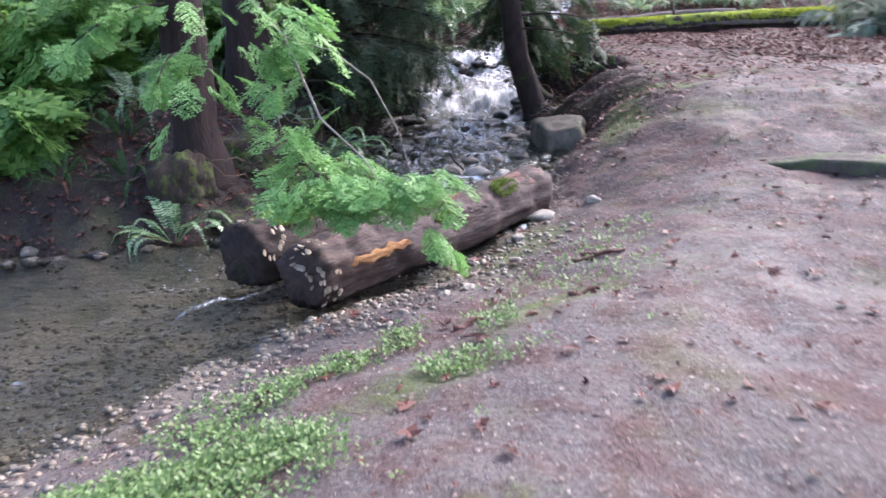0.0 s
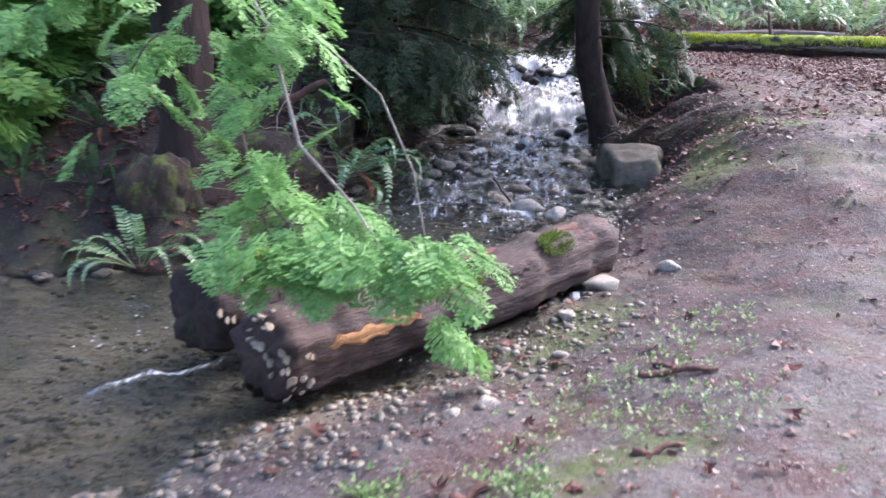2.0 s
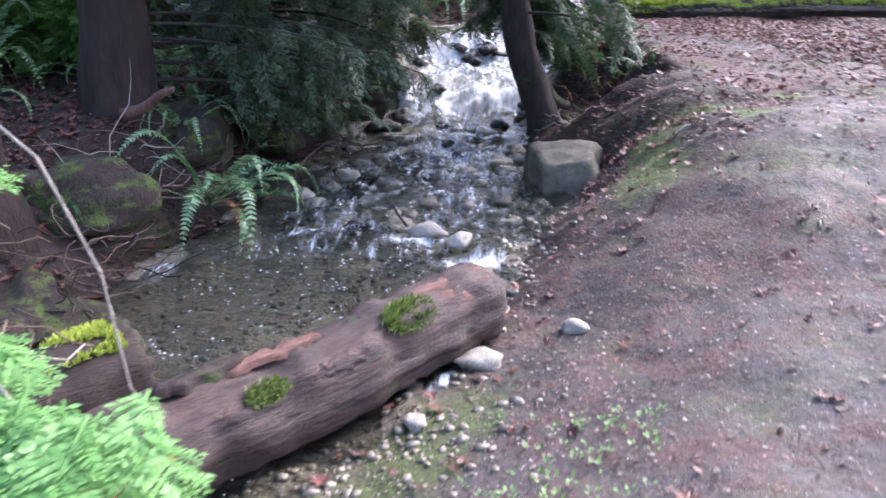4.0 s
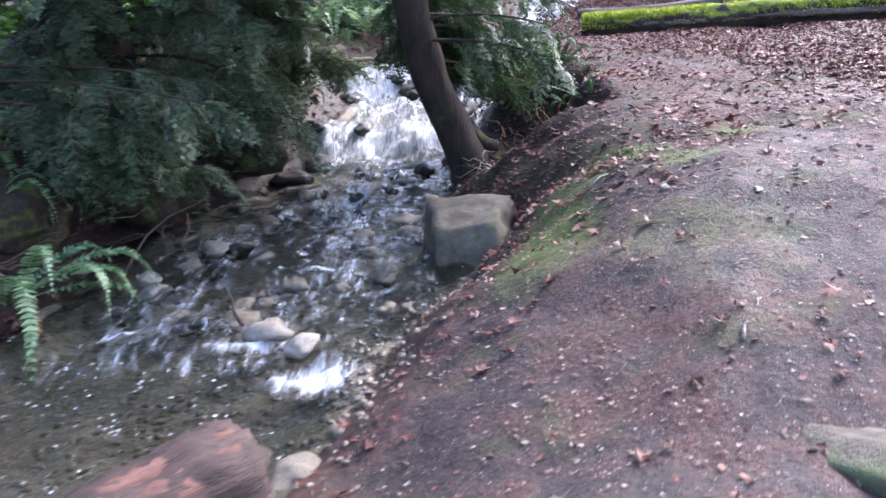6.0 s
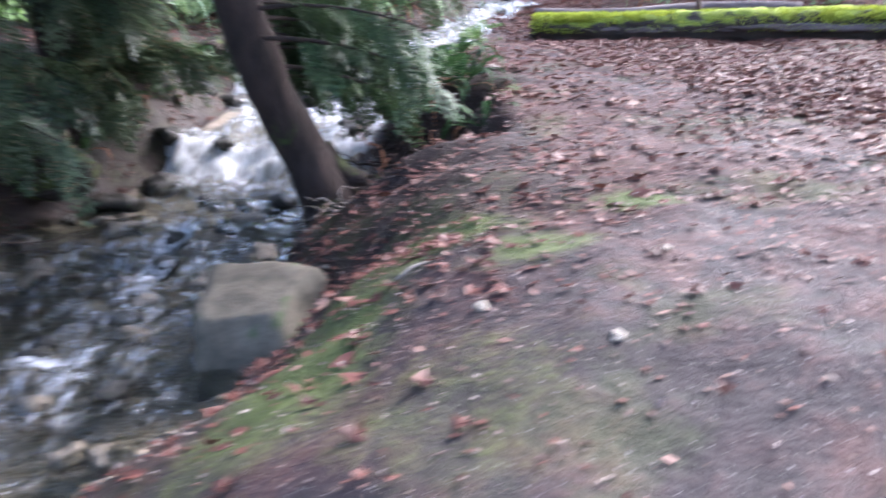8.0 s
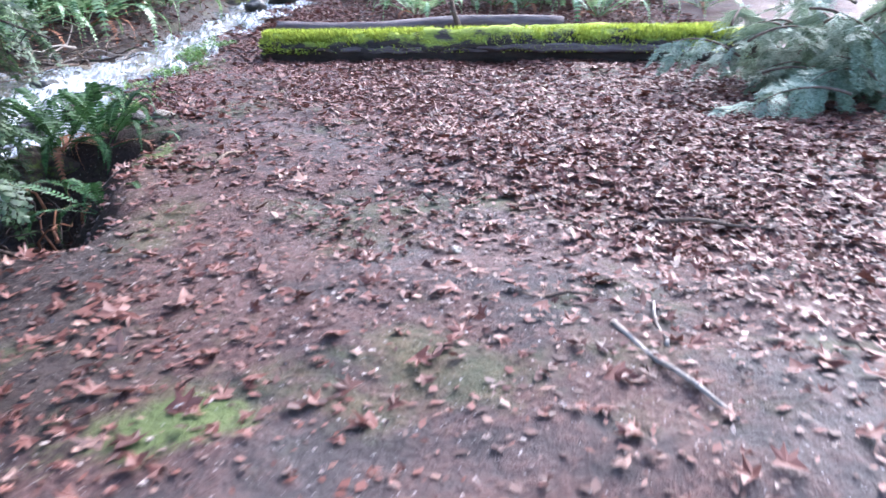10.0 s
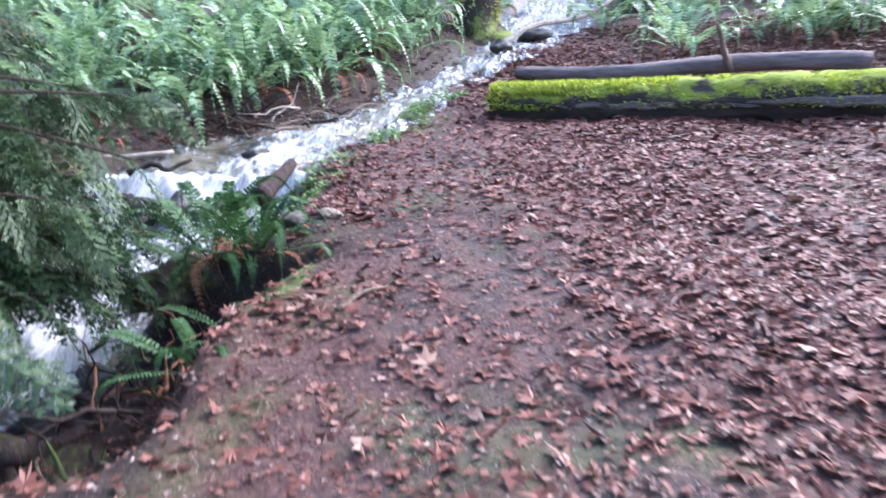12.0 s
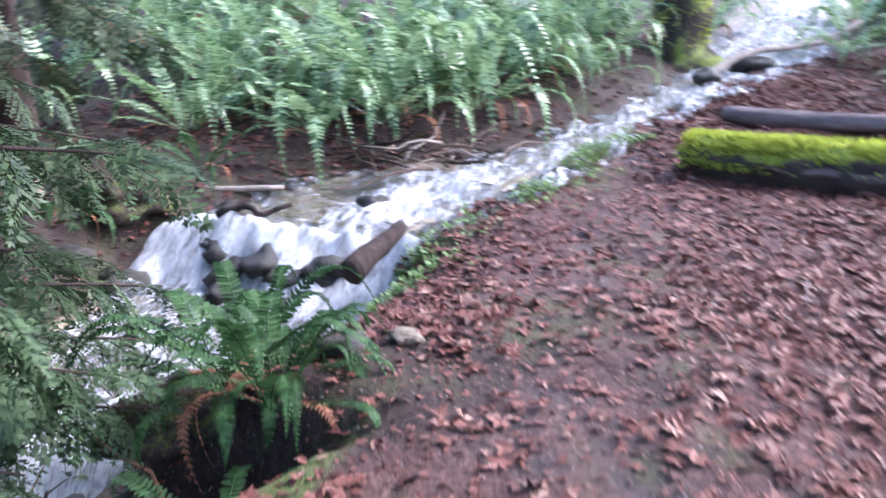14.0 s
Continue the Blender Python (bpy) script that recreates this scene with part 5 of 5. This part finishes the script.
BARK_MOUND = bark_mat("mossy_root_earth", (0.02, 0.013, 0.01), (0.1, 0.065, 0.045), 0.55, (0.13, 0.17, 0.03))
hummock(-1.95, 6.6, 0.4, 0.5, 0.35, 1, "dark root mound with moss at the water's edge")
hummock(-2.45, 6.6, 0.3, 0.3, 0.5, 2, "mossy root flare below the cedar trunk")
hummock(-2.2, 7.6, 0.45, 0.6, 0.4, 3, "mossy earth mound among roots")
hummock(-1.85, 9.1, 0.35, 0.6, 0.5, 4, "dark root mound under the cedar")
hummock(-1.6, 10.4, 0.4, 0.8, 0.5, 5, "dark undercut root mound beside the brook")
hummock(-1.1, 11.8, 0.4, 0.7, 0.45, 6, "dark mossy mound beside the falls")
hummock(1.85, 11.7, 0.35, 0.3, 0.2, 7, "earth held by the roots of the leaning tree")
hummock(-0.75, 14.9, 0.4, 0.4, 0.3, 8, "green mossy mound beside the falls")
hummock(1.85, 12.95, 0.3, 0.4, 0.26, 9, "dark rooty mound beneath the ferns")


def bush(x, y, tall, wide, count, sprays, label, seed, mat=TWIG):
    rnd = random.Random(seed)
    ob = thing("bush", pose(x, y, gz(x, y)), label, "bush", "bushes on the bank")
    for i in range(count):
        a = rnd.uniform(0, 6.28)
        r = wide * math.sqrt(rnd.random())
        e = (math.cos(a) * r, math.sin(a) * r, tall * rnd.uniform(0.35, 1.0))
        bough(ob, (e[0] * 0.15, e[1] * 0.15, 0), e, 0.1, sprays, 6, rnd.uniform(0.7, 1.1), mat, seed * 91 + i, 0.012)
    return ob


for k, (x, y, t, w, n) in enumerate([(-4.6, 8.6, 1.7, 0.9, 16), (-5.9, 9.6, 2.0, 1.1, 16), (-3.7, 10.6, 1.8, 1.0, 16), (-5.2, 12.0, 2.0, 1.2, 16), (-7.3, 8.6, 1.9, 1.0, 14), (-3.2, 13.0, 1.8, 1.0, 14), (-4.4, 7.0, 0.9, 0.6, 10)]):
    bush(x, y, t, w, n, BUSH_SPRAYS if k % 2 == 0 else BUSH_SPRAYS[:2] + HEMLOCK_SPRAYS[:1], "bright green leafy bush on the far bank", 50 + k)
for x, y, s, sd in [(-3.4, 8.2, 0.9, 1), (-3.9, 9.4, 1.0, 2), (-2.9, 10.0, 0.9, 3), (-6.2, 7.4, 1.0, 4), (-5.3, 7.9, 0.9, 5), (-2.7, 11.9, 1.0, 6), (-3.2, 15.6, 1.1, 7)]:
    fern(x, y, gz(x, y) - 0.02, s, 14, 200 + sd, FRONDS)
fern(1.95, 13.15, gz(1.95, 13.15), 0.8, 12, 41, FRONDS_SHADED, label="shade-coloured sword fern behind the leaning tree", dead=3)
litter("leaf_litter", "pale and brown fallen leaves on the far bank", MAPLE, scatter(3800, (-7, -1.2, 5.5, 12), lambda x, y, i, r, dl, dr: np.where(i | r, 0, 0.6), 5), 0.1, 16, 1.2)
stone(2.56, 13.35, gz(2.56, 13.35) + 0.02, 0.07, STONES[0], "grey stone among fallen leaves", 20, group="stones on the path")
stone(2.4, 13.15, gz(2.4, 13.15) + 0.03, 0.1, STONES_DARK[0], "dark stone among fallen leaves", 40, group="stones on the path")
for k, (x, y, s) in enumerate([(4.72, 8.3, 0.05), (3.38, 8.7, 0.035), (2.73, 8.4, 0.035), (3.16, 8.1, 0.033), (4.27, 10.55, 0.03), (1.36, 6.3, 0.09), (0.51, 4.73, 0.05), (0.13, 4.07, 0.06), (-0.02, 3.91, 0.05)]):
    stone(x, y, gz(x, y) + s * 0.05, s, STONES_PALE[k % 3], "pale stone lying on the bare path", k * 33, group="stones on the path")


def foam_flecks():
    """Small floating bubbles of foam on the slack water."""
    rnd = random.Random(8)
    spots = scatter(520, (-2.2, 1.0, 4.6, 8.6), lambda x, y, i, r, dl, dr: np.where(i, 0.15 + 0.85 * (vnoise(x, y, 1.2, 71) > 0.1), 0), 31)
    vs, fs = [], []
    for x, y in spots:
        s, z, k = rnd.uniform(0.003, 0.011), wz(y) + 0.008, len(vs)
        for j in range(6):
            a = j * 1.047
            vs.append((x + math.cos(a) * s * rnd.uniform(0.8, 1.5), y + math.sin(a) * s, z))
        vs.append((x, y, z + s * 0.6))
        fs += [(k + j, k + (j + 1) % 6, k + 6) for j in range(6)]
    return tagged(mesh_ob("foam_flecks", vs, fs, FOAM), "small white foam bubbles floating on the slack water", "foam", kind="stuff")


FOAM = stone_mat("water_foam", (0.7, 0.72, 0.74), (0.85, 0.86, 0.88), 0.6, 30.0)
foam_flecks()
rk = random.Random(23)
for k in range(60):
    x, y = rk.uniform(-1.1, 1.3), rk.uniform(8.2, 12.2)
    if not inside_brook(np.array([x]), np.array([y]))[0]:
        continue
    s = rk.uniform(0.05, 0.12)
    stone(x, y, wz(y) - s * rk.uniform(0.15, 0.5), s, (STONES + STONES_DARK)[k % 7], "wet brown stone breaking the riffle", k * 47)
twig_tangle("drooping_twigs", (-0.75, 4.5, 0.5), (0.3, 0.2, 0.3), 14, 0.45, [TWIG, TWIG_PALE], "thin bare twigs hanging with the hemlock branch", 12, 0.4, 0.005)

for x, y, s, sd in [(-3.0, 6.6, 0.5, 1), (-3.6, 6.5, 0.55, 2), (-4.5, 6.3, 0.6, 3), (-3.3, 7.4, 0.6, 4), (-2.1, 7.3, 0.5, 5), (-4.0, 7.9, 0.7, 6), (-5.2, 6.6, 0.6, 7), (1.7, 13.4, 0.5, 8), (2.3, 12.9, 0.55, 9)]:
    fern(x, y, gz(x, y) - 0.02, s, 11, 300 + sd, FRONDS_SHADED, label="small shaded fern on the leaf-strewn bank", dead=2)
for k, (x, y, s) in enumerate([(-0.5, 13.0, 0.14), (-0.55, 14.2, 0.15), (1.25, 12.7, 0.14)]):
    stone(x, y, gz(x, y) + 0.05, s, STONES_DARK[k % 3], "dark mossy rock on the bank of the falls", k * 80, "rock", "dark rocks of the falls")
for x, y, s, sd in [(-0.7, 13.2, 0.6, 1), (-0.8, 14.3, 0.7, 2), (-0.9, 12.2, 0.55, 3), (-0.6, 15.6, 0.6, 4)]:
    fern(x, y, gz(x, y), s, 12, 330 + sd, FRONDS_SHADED, label="shade-coloured fern overhanging the falls", dead=2)


def crumbs():
    """Broken bits of dead leaf and bark trodden into the soil."""
    rnd = random.Random(77)
    spots = scatter(30000, (-1, 8, 3.0, 21), lambda x, y, i, r, dl, dr: np.where(r, 0.12 + 0.88 * sstep((y - 7.5) / 3.0), 0), 41)
    xs, ys = np.array([p[0] for p in spots]), np.array([p[1] for p in spots])
    vs, fs = [], []
    for x, y, z in zip(xs, ys, terrain(xs, ys)[0]):
        a, s = rnd.uniform(0, 6.28), rnd.uniform(0.008, 0.026)
        u = Vector((math.cos(a), math.sin(a), rnd.uniform(-0.3, 0.3))) * s
        v = Vector((-math.sin(a), math.cos(a), rnd.uniform(-0.3, 0.3))) * s * rnd.uniform(0.3, 0.8)
        o, k = Vector((x, y, z + 0.008)), len(vs)
        vs += [o - u, o + v * 0.8, o + u * 0.9 + v * 0.2, o - v]
        fs.append((k, k + 3, k + 2, k + 1))
    return tagged(mesh_ob("leaf_crumbs", vs, fs, MAPLE, None, "", False), "broken dark bits of dead leaf on the soil", "leaf litter", kind="stuff")


crumbs()
twig_tangle("bank_roots", (2.0, 12.2, gz(2.0, 12.2) + 0.1), (0.35, 0.5, 0.3), 34, 0.55, [BARK_DARK, BARK_RED, DEAD_FROND], "dark roots and dead fronds hanging in the undercut bank", 19, 0.8, 0.012)
twig_tangle("bank_roots", (1.75, 11.9, gz(1.75, 11.9)), (0.35, 0.9, 0.12), 26, 0.6, [BARK_DARK, TWIG, BARK_ROOT], "exposed roots and twigs on the steep dark bank", 14, 0.2, 0.014)
fern(2.55, 11.75, gz(2.55, 11.75), 0.6, 7, 343, FRONDS_SHADED, label="low fern frond lying over the bank", dead=1)
for k, tree in enumerate([(-6.5, 24.0, 0.25), (-2.5, 26.5, 0.3), (7.5, 25.5, 0.3), (11.0, 22.0, 0.28), (-9.0, 15.0, 0.3), (-8.0, 10.5, 0.25)]):
    mossy_tree(tree[0], tree[1], tree[2], 70 + k, "mossy tree trunk standing back in the wood")
for k in range(22):
    f = rk.random()
    x = -6.5 + 4.6 * f
    y = float(np.interp(x, LEFT[:9, 0], LEFT[:9, 1])) + rk.uniform(-0.25, 0.12)
    s = rk.uniform(0.04, 0.11)
    stone(x, y, max(wz(y) - s * 0.2, gz(x, y)), s, (STONES + STONES_DARK)[k % 7], "wet stone at the foot of the far bank", k * 61)
